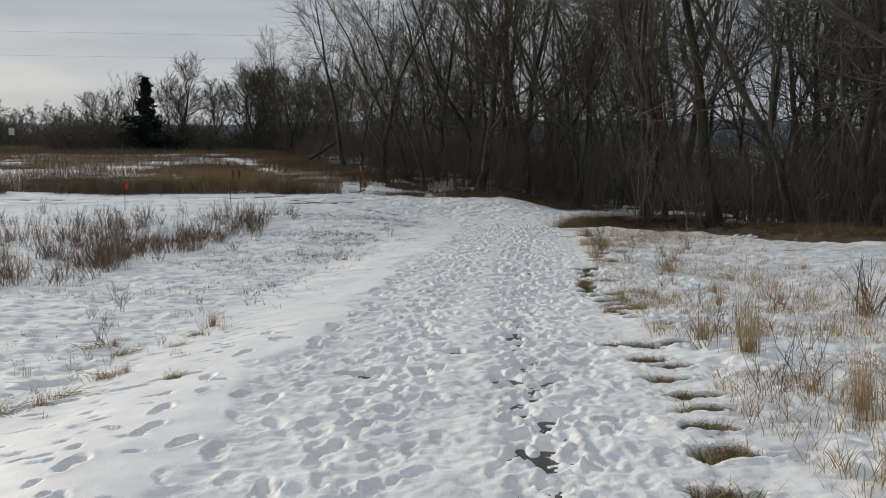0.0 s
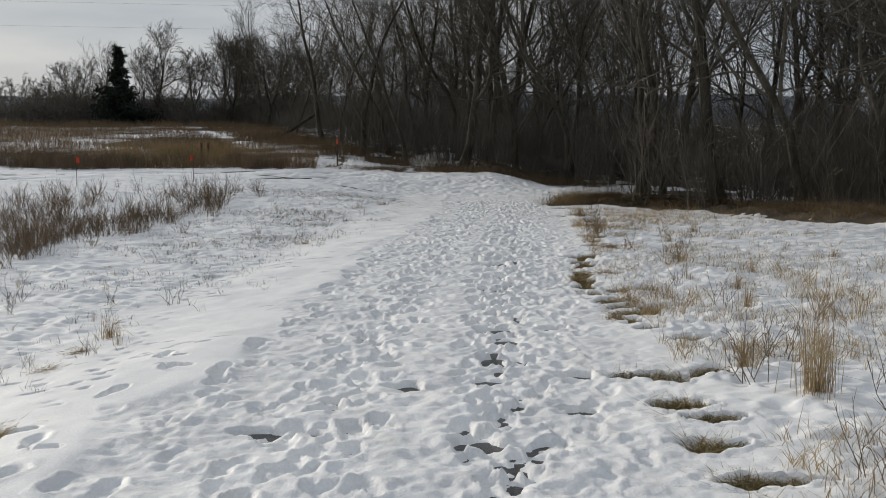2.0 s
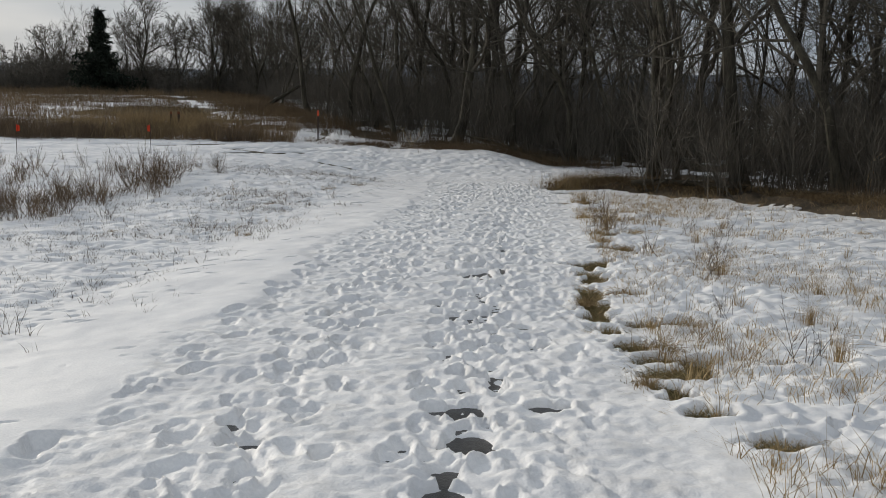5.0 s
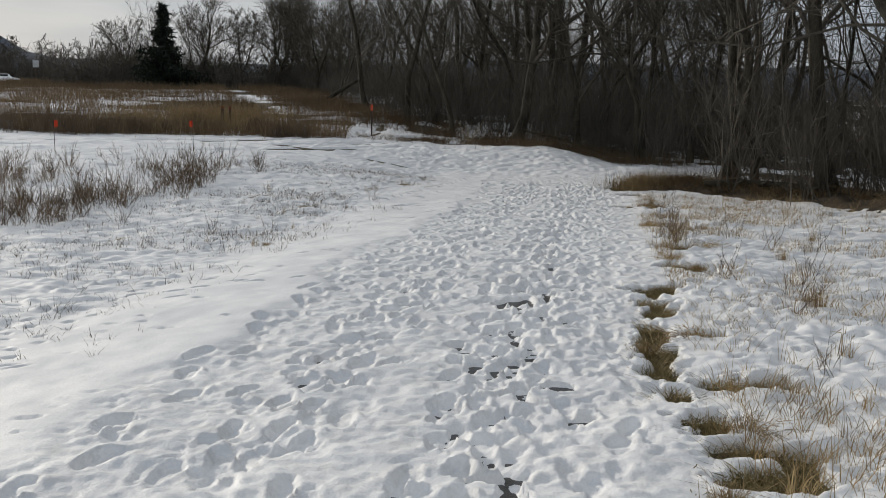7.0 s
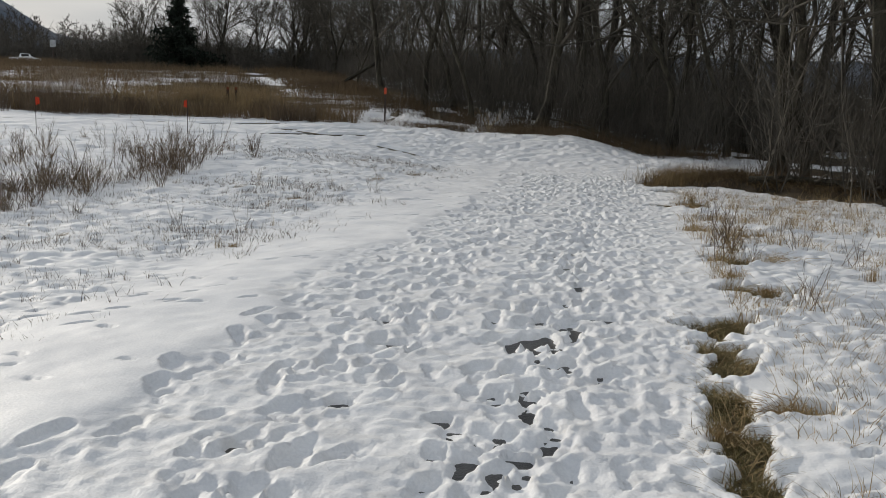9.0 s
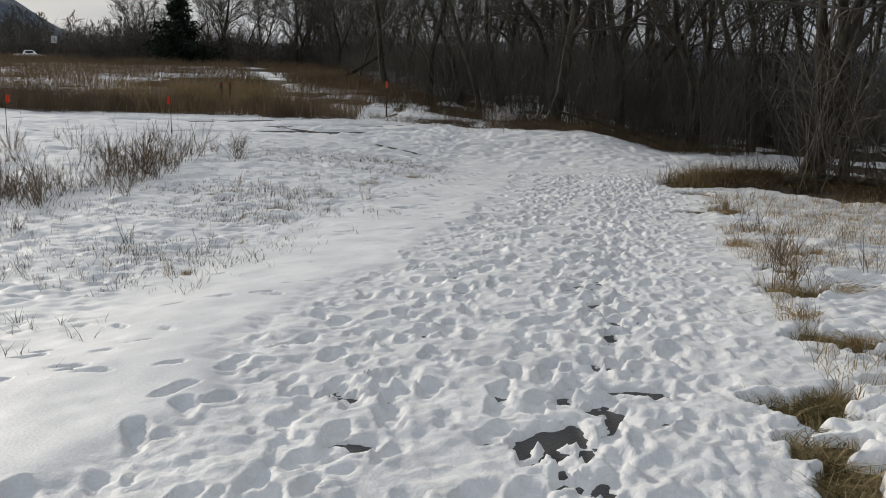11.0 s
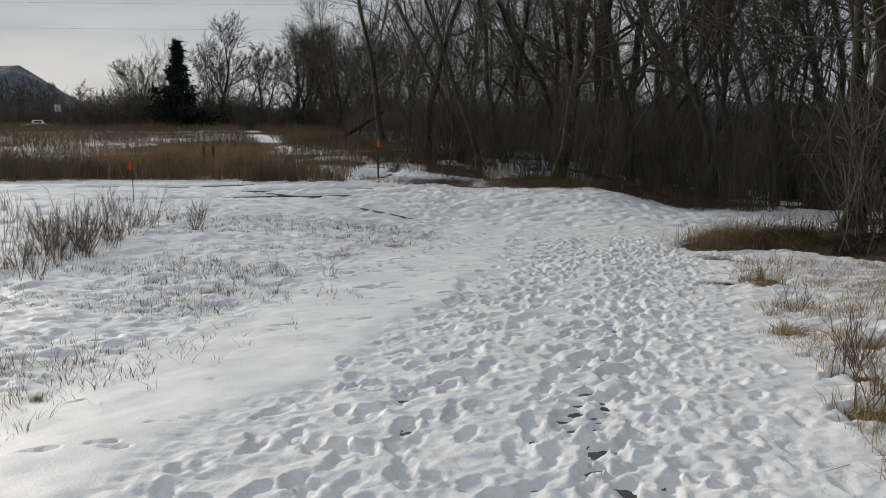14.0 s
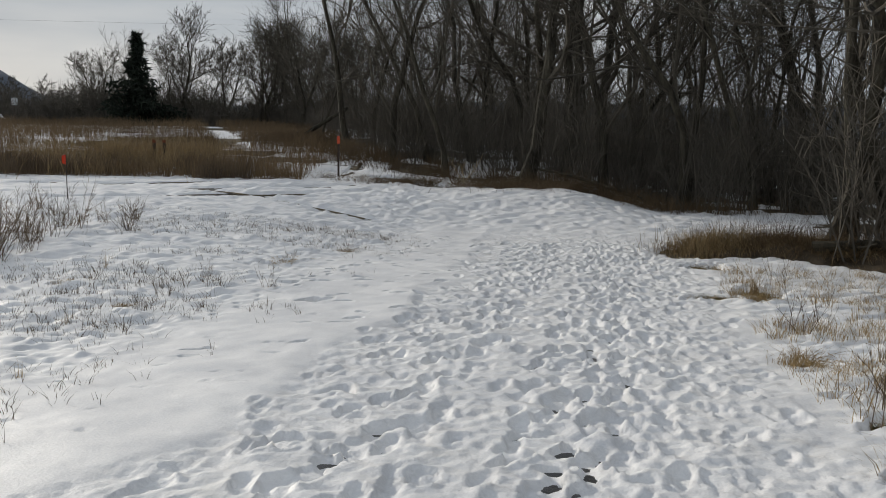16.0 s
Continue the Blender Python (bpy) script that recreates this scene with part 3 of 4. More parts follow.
r = np.random.default_rng(21)
used = [False] * len(STANDING)


def stand(kind, x, y, turn, size):
    if used[kind]:
        copy_thing(STANDING[kind], placed(x, y, turn, size))
    else:
        used[kind] = True
        STANDING[kind].matrix_basis = placed(x, y, turn, size)


# the trees that stand out at the wood's edge
for kind, x, y, turn, size in [(3, 6.3, 33.9, 125, 1.0), (2, 6.8, 34.15, 230, 1.0), (1, 8.6, 31.7, 80, 1.05), (3, 10.2, 29.3, 10, 1.0), (0, 11.4, 27.5, 140, 1.05), (2, 7.3, 34.0, 200, 1.0),
                               (1, 0.8, 47.6, 300, 1.0), (0, 3.3, 46.2, 33, 0.95), (3, 5.4, 45.0, 75, 1.0), (2, -1.9, 49.6, 190, 0.95), (0, -4.4, 53.5, 250, 0.9),
                               (1, -7.2, 59.5, 100, 0.72), (2, -9.9, 66.0, 10, 0.62), (1, 12.5, 25.0, 210, 1.1), (3, 14.3, 22.5, 60, 1.05), (0, 16.2, 20.2, 330, 1.0)]:
    stand(kind, x, y, turn, size)
stood, tries = [(5.9, 32.6), (8.2, 30.8)], 0
while len(stood) < 190 and tries < 20000:
    tries += 1
    y = r.uniform(12, 112)
    x = r.uniform(-26, 46)
    near_edge = inside_wood(x, y) and not inside_wood(x - 22, y - 6)
    if not near_edge or not inside_wood(x - 0.5, y) or any((x - a) ** 2 + (y - b) ** 2 < 2.6 for a, b in stood):
        continue
    stood.append((x, y))
    small = 0.62 if y > 57 and x < 0 else 1.0
    stand(int(r.choice([0, 1, 2, 3, 4, 5, 5], 1)[0]), x, y, r.uniform(0, 360), r.uniform(0.78, 1.15) * small)


# deeper rows on the side towards the bank
tries = 0
while tries < 14:
    x, y = r.uniform(7, 40), r.uniform(34, 78)
    if inside_wood(x - 1, y) and not inside_wood(x - 30, y):
        tries += 1
        stand(int(r.choice([0, 2, 3, 5], 1)[0]), x, y, r.uniform(0, 360), r.uniform(0.8, 1.1))


tries = 0
while tries < 13:
    x, y = r.uniform(9, 24), r.uniform(22, 42)
    if inside_wood(x - 1.5, y):
        tries += 1
        stand(int(r.choice([0, 1, 3, 4, 5], 1)[0]), x, y, r.uniform(0, 360), r.uniform(0.8, 1.1))


tries = 0
while tries < 7:
    x, y = r.uniform(-5, 15), r.uniform(48, 80)
    if inside_wood(x - 1, y):
        tries += 1
        stand(int(r.choice([0, 1, 2, 3], 1)[0]), x, y, r.uniform(0, 360), r.uniform(0.75, 1.0))


def scatter(name, variants, spots, mat, label, category, kind="stuff"):
    """Many plants as one object: each spot is x, y, turn, size."""
    vs, fs, count = [], [], 0
    for n, (x, y, turn, size) in enumerate(spots):
        v, f = variants[n % len(variants)]
        c, s = math.cos(turn) * size, math.sin(turn) * size
        w = np.empty_like(v)
        w[:, 0], w[:, 1], w[:, 2] = x + c * v[:, 0] - s * v[:, 1], y + s * v[:, 0] + c * v[:, 1], at(x, y) - 0.03 + size * v[:, 2]
        vs.append(w)
        fs += [tuple(i + count for i in face) for face in f]
        count += len(v)
    me = bpy.data.meshes.new(name)
    me.from_pydata(np.concatenate(vs).tolist(), [], fs)
    me.materials.append(mat)
    me.update()
    return tagged(new(name, me), label, category, kind=kind)


def brush(seed, height, stems, twigs):
    s = Sprout(seed)
    for _ in range(stems):
        p = np.array((*s.r.normal(0, 0.35, 2), -0.1))
        stem = wander(s, p, np.array((*s.r.normal(0, 0.28, 2), 1)), height * s.r.uniform(0.5, 1.1), 4, 0.10, 0.02)
        s.tube(stem, [0.016, 0.014, 0.011, 0.008, 0.004], 3)
        for k in range(twigs):
            a, b = on(stem, 0.12 + 0.85 * (k + s.r.random()) / twigs)
            tip = a + side_way(s, b, s.r.uniform(0.5, 1.0)) * height * s.r.uniform(0.12, 0.32)
            s.blade(a, tip, 0.014, 0.02 * height * s.r.normal())
    return np.array(s.v), s.f


THICKET = [brush(31 + k, h, st, tw) for k, (h, st, tw) in enumerate([(3.0, 10, 18), (3.8, 8, 20), (2.2, 12, 15), (4.6, 6, 24), (3.2, 9, 20)])]
spots = []
while len(spots) < 1500:
    y, x = r.uniform(14, 108), r.uniform(-26, 44)
    if inside_wood(x - 0.2, y) and not inside_wood(x - 16, y - 4):
        spots.append((x, y, r.uniform(0, 6.3), r.uniform(0.6, 1.15) * (0.65 if y > 58 and x < 0 else 1)))
while len(spots) < 1720:
    y, x = r.uniform(16, 80), r.uniform(-4, 48)
    if inside_wood(x - 9, y - 2) and not inside_wood(x - 30, y - 8):
        spots.append((x, y, r.uniform(0, 6.3), r.uniform(0.9, 1.4)))
scatter("underbrush", THICKET, spots, BRUSH, "dense tangle of leafless brown brush under the trees", "brush")

# ---- the field and the far trees ----
FAR = [bare_tree(61, 8.6, 0.19, 17, 9, 10, 0.22, 0.8, 0.012, rounded=True), bare_tree(62, 8.0, 0.16, 16, 9, 10, 0.2, 0.7, 0.012, rounded=True), bare_tree(63, 8.0, 0.12, 11, 8, 9, 0.16, 0.6, 0.012, trunks=2, rounded=True)]
FAR_LABELS = ["broad round-crowned leafless tree at the field's end", "leafless tree with a feathery crown at the field's end", "leafless tree in several stems at the field's end"]
far_trees = [tree_thing("bare_tree", m, l, group="trees at the field's end") for m, l in zip(FAR, FAR_LABELS)]
far_spots = [(0, -27.0, 92, 0, 1.02), (1, -19.5, 89, 40, 1.0), (2, -14.8, 81, 10, 1.05), (0, -33.5, 94, 120, 0.86), (1, -30, 97, 80, 0.85), (1, -23.5, 91, 200, 0.92), (0, -22, 95, 20, 0.9),
             (2, -17.4, 90, 90, 0.95), (1, -25.5, 96, 150, 0.9), (2, -20.5, 93, 70, 1.0), (0, -16.5, 94, 260, 0.9), (1, -35.5, 97, 300, 0.75), (2, -13.2, 86, 180, 0.9), (1, -28.6, 94, 10, 0.8), (2, -24.6, 89, 130, 0.85), (1, -21.2, 97, 33, 0.95), (0, -18.6, 96, 210, 0.85), (2, -11.8, 84, 10, 0.85), (1, -15.6, 88, 95, 0.9), (2, -33.0, 91, 140, 0.7), (0, -20.0, 91, 170, 0.95), (1, -36.5, 95, 70, 0.8)]
first_of = set()
for kind, x, y, turn, size in far_spots:
    if kind in first_of:
        copy_thing(far_trees[kind], placed(x, y, turn, size))
    else:
        first_of.add(kind)
        far_trees[kind].matrix_basis = placed(x, y, turn, size)


def fir_tree(seed, height):
    """A spruce: a straight trunk and drooping tiers of needle sprays with gaps between them."""
    t, c = Sprout(seed), Sprout(seed + 1)
    trunk = wander(t, np.array((0, 0, -0.2)), np.array((0, 0, 1.0)), height, 8, 0.01, 0)
    t.tube(trunk, [0.16 * (1 - k / 8.6) for k in range(9)], 8)
    for n in range(300):
        g = 0.01 + 0.97 * (n / 300) ** 1.6
        p, _ = on(trunk, g)
        a = c.r.uniform(0, 6.3)
        lobe = 0.9 + 0.2 * math.sin(3 * a + 9 * g) + 0.15 * math.sin(31 * g)
        reach = (0.60 * height * (1 - g) ** 1.6 + 0.16) * c.r.uniform(0.7, 1.15) * lobe
        tip = p + np.array((math.cos(a) * reach, math.sin(a) * reach, (-0.12 + 0.3 * g) * reach))
        for m in range(34):
            q = p + (tip - p) * c.r.uniform(0.05, 1.0)
            c.blade(q, q + c.r.normal(0, 0.2, 3) + (0, 0, -0.14), 0.12)
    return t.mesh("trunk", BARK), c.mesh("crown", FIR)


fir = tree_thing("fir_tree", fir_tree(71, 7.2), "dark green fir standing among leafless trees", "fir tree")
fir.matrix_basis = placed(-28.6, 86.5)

def coarse_brush(seed, height, stems, twigs):
    """Brush for far off: fewer and broader twigs."""
    s = Sprout(seed)
    for _ in range(stems):
        p = np.array((*s.r.normal(0, 0.6, 2), -0.1))
        top = p + np.array((*s.r.normal(0, 0.22 * height, 2), height * s.r.uniform(0.5, 1.1)))
        s.blade(p, top, 0.05)
        for k in range(twigs):
            a = p + (top - p) * s.r.uniform(0.05, 0.95)
            s.blade(a, a + s.r.normal(0, 0.16 * height, 3) + (0, 0, 0.1 * height), 0.045)
    return np.array(s.v), s.f


HEDGE = [coarse_brush(81, 3.4, 16, 14), coarse_brush(82, 2.6, 18, 12), coarse_brush(83, 4.2, 12, 16)]
spots = [(r.uniform(-39, -12), r.uniform(87, 98), r.uniform(0, 6.3), r.uniform(0.45, 0.85)) for _ in range(330)]
scatter("hedge_brush", HEDGE, spots, BRUSH, "dark leafless brush beneath the trees at the field's end", "brush")

# far woods beyond the road, and the hill behind them
far_wood = []
for k in range(4):
    halves = bare_tree(90 + k, 12.5, 0.22, 10, 5, 5, 0.1, 0.75, 0.045)
    vs, fs = [], []
    for half in halves:
        n = len(vs)
        vs += [tuple(v.co) for v in half.vertices]
        fs += [tuple(i + n for i in p.vertices) for p in half.polygons]
    far_wood.append((np.array(vs), fs))
spots = []
for _ in range(300):
    b, d = radians(r.uniform(-52, -19.5)), r.uniform(232, 300)
    if d < 262 and b > radians(-27):
        continue
    spots.append((d * math.sin(b), d * math.cos(b), r.uniform(0, 6.3), r.uniform(0.75, 1.02)))
scatter("far_wood", far_wood, spots, BRUSH, "distant belt of leafless woodland beyond the road", "woods")
scatter("road_brush", HEDGE, [((b := r.uniform(-0.9, -0.34)) and r.uniform(205, 230) * math.sin(b), r.uniform(205, 230) * math.cos(b), r.uniform(0, 6.3), r.uniform(0.9, 2.0)) for _ in range(320)], BRUSH,
        "low grey brush along the distant road", "brush")
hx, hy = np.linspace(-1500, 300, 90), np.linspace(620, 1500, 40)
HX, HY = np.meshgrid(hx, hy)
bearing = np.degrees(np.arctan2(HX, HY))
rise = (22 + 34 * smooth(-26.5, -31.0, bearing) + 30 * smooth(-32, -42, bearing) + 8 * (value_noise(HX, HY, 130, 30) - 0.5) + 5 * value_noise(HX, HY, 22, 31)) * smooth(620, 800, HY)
# no haze in the air: the hill's own colour carries it
sheet("hill", hx, hy, 1.5 + rise, HILL, "distant wooded hill, its haze painted in as blue-grey", "hill", "structure")


TRACK = [(-6, 45), (-9, 52), (-12.5, 59), (-16.5, 69), (-20.5, 80), (-24, 88)]


def blades(name, count, spot, height, width, mat, label, category, seed, lean=0.22, per=1, sink=0.07):
    """Loose blades over an area, as one object. spot(rng, n) gives n places and which of them to keep."""
    g = np.random.default_rng(seed)
    xs, ys = np.empty(0), np.empty(0)
    while len(xs) < count:
        x, y, keep = spot(g, count)
        xs, ys = np.append(xs, x[keep]), np.append(ys, y[keep])
    x, y = np.repeat(xs[:count], per), np.repeat(ys[:count], per)
    n = len(x)
    x, y = x + g.normal(0, 0.03, n), y + g.normal(0, 0.03, n)
    z = land(x, y) - sink
    h = height * g.uniform(0.4, 1.2, n) * (1 + 0.5 * (value_noise(x, y, 1.7, 47) - 0.5)) + 0.07
    a, w = g.uniform(0, 3.14, n), width * g.uniform(0.6, 1.3, n) / 2
    dx, dy = np.cos(a) * w, np.sin(a) * w
    lx, ly = g.normal(0, lean, n) * h, g.normal(0, lean, n) * h
    v = np.empty((n, 5, 3))
    for k, (side, up, out) in enumerate([(-1, 0, 0), (1, 0, 0), (0.8, 0.6, 0.4), (-0.8, 0.6, 0.4), (0, 1, 1)]):
        v[:, k, 0], v[:, k, 1], v[:, k, 2] = x + side * dx + out * lx, y + side * dy + out * ly, z + up * h
    f = [t for k in range(0, 5 * n, 5) for t in ((k, k + 1, k + 2, k + 3), (k + 3, k + 2, k + 4))]
    me = bpy.data.meshes.new(name)
    me.from_pydata(v.reshape(-1, 3).tolist(), [], f)
    me.materials.append(mat)
    me.update()
    return tagged(new(name, me), label, category, kind="stuff")


def field_spot(g, n):
    y = np.where(g.random(n) < 0.5, 43 + 57 * g.random(n) ** 2, 55 + 60 * g.random(n))
    right = np.interp(y, [43, 53, 64, 78, 92, 130], [-5.5, -6.5, -10.5, -15.2, -21.5, -30])
    x = -0.62 * y - 6 + (right + 0.62 * y + 6) * g.random(n)
    dense = np.where(y < 50, 0.42, np.where(y < 68, 0.44, 0.22))
    dense = np.where(x > right - 3.5, 0.3, dense)
    return x, y, (value_noise(x * 0.55, y, 2.1, 41) > dense) & (along(TRACK, x, y) > np.where(y < 57, 0.02, 0.40) + 0.45 * value_noise(x, y, 1.5, 48))


blades("field_grass", 84000, field_spot, 0.62, 0.015, FIELD, "rust-brown dead field grass standing through patchy snow", "grass", 42, 0.33)


def front_spot(g, n):
    x = g.uniform(-34, -6.8, n)
    y = 42.4 + np.abs(g.normal(0, 2.6, n)) + 0.08 * (x + 8) + 2.0 * (value_noise(x, 0 * x, 3, 43) - 0.5)
    return x, y, (value_noise(x, y, 1.3, 46) > 0.50) & (along(TRACK, x, y) > 0.4)


blades("field_edge_weeds", 20000, front_spot, 0.68, 0.010, WEED, "dark red-brown weeds along the field's near edge", "weeds", 44, 0.34)


def corner_spot(g, n):
    x, y = g.normal(-12.6, 1.7, n), g.normal(47.5, 2.0, n)
    return x, y, (along(TRACK, x, y) > 0.4) & (value_noise(x, y, 0.9, 49) > 0.35)


blades("tall_field_grass", 9000, corner_spot, 0.85, 0.010, TAN, "tall golden dead grass at the field's corner", "grass", 45, 0.3)


# ---- weeds and stubble on the low ground beside the trail ----
def weed_bush(seed, height, stems, twigs, mat, thin=0.0048):
    s = Sprout(seed)
    for _ in range(stems):
        p = np.array((*s.r.normal(0, 0.10, 2), -0.05))
        stem = wander(s, p, np.array((*s.r.normal(0, 0.40, 2), 1)), height * s.r.uniform(0.5, 1.1), 3, 0.12, 0.04)
        s.tube(stem, [thin, thin * 0.85, thin * 0.65, thin * 0.35], 3)
        for k in range(twigs):
            a, b = on(stem, 0.25 + 0.72 * (k + s.r.random()) / twigs)
            s.blade(a, a + side_way(s, b, s.r.uniform(0.35, 0.9)) * height * s.r.uniform(0.08, 0.24), thin * 1.1)
    return s


WEEDS = [weed_bush(100 + k, h, st, tw, WEED) for k, (h, st, tw) in enumerate([(0.85, 11, 14), (0.70, 12, 13), (1.0, 8, 16), (0.55, 12, 11)])]
spots = []
g = np.random.default_rng(51)
while len(spots) < 640:
    y = g.uniform(15.5, 35)
    edge = np.interp(y, [15, 17, 25, 30, 33, 35], [-9.0, -8.0, -7.2, -6.6, -6.8, -9.5])
    x = edge - abs(g.normal(0, 7.5)) if g.random() < 0.8 else edge + g.normal(0, 0.5)
    if g.random() < (y - 24) / 11 or x < -26 or value_noise(np.array(x), np.array(y), 1.6, 52) < 0.30:
        continue
    spots.append((x, y, g.uniform(0, 6.3), g.uniform(0.5, 1.0)))
scatter("weed_thicket", [(np.array(s.v), s.f) for s in WEEDS], spots, WEED, "thicket of dead red-brown weeds standing in snow", "weeds")


def stubble_spot(g, n):
    y = g.uniform(4.5, 35, n)
    x = trail_x(y) - 2.9 - np.abs(g.normal(0, 3.6, n)) + 0.4 * g.normal(0, 1, n)
    return x, y, (value_noise(x * 0.5, y, 1.0, 53) + 0.5 * value_noise(x, y, 0.22, 50) > 0.66) & (x - trail_x(y) < -2.5) & (g.random(n) < np.clip((y - 9) / 16, 0.10, 1) * np.clip((trail_x(y) - 2.2 - x) / 2, 0.15, 1))


blades("stubble", 3200, stubble_spot, 0.085, 0.005, WEED, "short dead weed stalks poking out of the snow", "stubble", 54, 0.5, 5)


def verge_spot(g, n):
    y = g.uniform(4.0, 31, n)
    x = trail_x(y) + 1.9 + np.abs(g.normal(0, 2.6, n))
    return x, y, (value_noise(x * 0.6, y, 0.9, 55) + 0.5 * value_noise(x, y, 0.22, 51) > 0.68) & (x < 9.5 - 0.16 * np.maximum(0, y - 22))


blades("verge_stalks", 4500, verge_spot, 0.14, 0.005, TAN, "thin dry stalks poking out of the snow", "stalks", 56, 0.6, 5)


def grass_tuft(seed, height, count, spread, lean, width=0.006, comb=0.0, flat=1.0):
    """Blades that bend outward, and by comb all to one side; flat squeezes the tuft's plan."""
    s = Sprout(seed)
    for _ in range(count):
        a, d = s.r.uniform(0, 6.3), abs(s.r.normal(0, spread))
        p = np.array((math.cos(a) * d, math.sin(a) * d * flat, -0.06))
        h = height * s.r.uniform(0.35, 1.15)
        w = s.r.uniform(0, 6.3)
        out = np.array((math.cos(a) + 0.9 * math.cos(w) + comb, math.sin(a) + 0.9 * math.sin(w), 0)) * lean * h * s.r.uniform(0.1, 1.1)
        if lean >= 0.9:
            mid, end = p + (0, 0, 0.03 + h * 0.5) + out * 0.5, p + (0, 0, 0.02 + h * s.r.uniform(0.3, 0.9)) + out
        else:
            droop = s.r.random() < 0.35
            mid = p + (0, 0, 0.05 + h * (0.55 if droop else 0.7)) + out * 0.35 + s.r.normal(0, 0.05, 3) * h
            end = p + (0, 0, 0.04 + h * (s.r.uniform(0.3, 0.6) if droop else s.r.uniform(0.75, 1.1))) + out * (2.2 if droop else 1) + s.r.normal(0, 0.08, 3) * h
        s.blade(p, mid, width)
        s.blade(mid, end, width * 0.7)
    return s


TUFTS = {
    "tall": ("dry_grass_tuft", grass_tuft(111, 0.92, 170, 0.08, 0.20, 0.005, 0.4).mesh("dry_grass_tuft", STRAW), "tall tuft of pale dry grass standing in snow", "grass tuft"),
    "tan": ("dry_grass_tuft", grass_tuft(112, 0.40, 110, 0.09, 0.4, 0.005, 0.6).mesh("dry_grass_tuft", TAN), "tan tuft of dry grass bent over the snow", "grass tuft"),
    "turf": ("turf_tuft", grass_tuft(113, 0.055, 420, 0.15, 1.1, 0.006, 0.3, 0.5).mesh("turf_tuft", OLIVE), "flattened olive turf thawed out beside the trail", "turf"),
    "brown": ("dry_grass_tuft", grass_tuft(114, 0.15, 230, 0.10, 0.9, 0.005, 1.3, 0.7).mesh("dry_grass_tuft", TAN), "low matted tuft of brown grass in snow", "grass tuft"),
    "weed": ("dead_weed", weed_bush(115, 0.75, 9, 9, WEED, 0.005).mesh("dead_weed", WEED), "dead branching weed with thin stems in snow", "weed"),
    "shrub": ("small_shrub", weed_bush(116, 1.0, 22, 10, WEED, 0.007).mesh("small_shrub", WEED), "small leafless shrub with reddish stems in snow", "shrub"),
    "wisp": ("grass_wisp", grass_tuft(117, 0.42, 16, 0.05, 0.2).mesh("grass_wisp", STRAW), "thin wisp of pale dry grass in snow", "grass tuft"),
}
made = {}


def plant(kind, x, y, size=1.0, turn=None):
    name, mesh, label, category = TUFTS[kind]
    m = placed(x, y, g.uniform(0, 360) if turn is None else turn, size, 0.03 if kind == "turf" else 0.0)
    if kind in made:
        return copy_thing(made[kind], m)
    made[kind] = tagged(new(name, mesh), label, category, group=kind + " plants")
    made[kind].matrix_basis = m
    return made[kind]


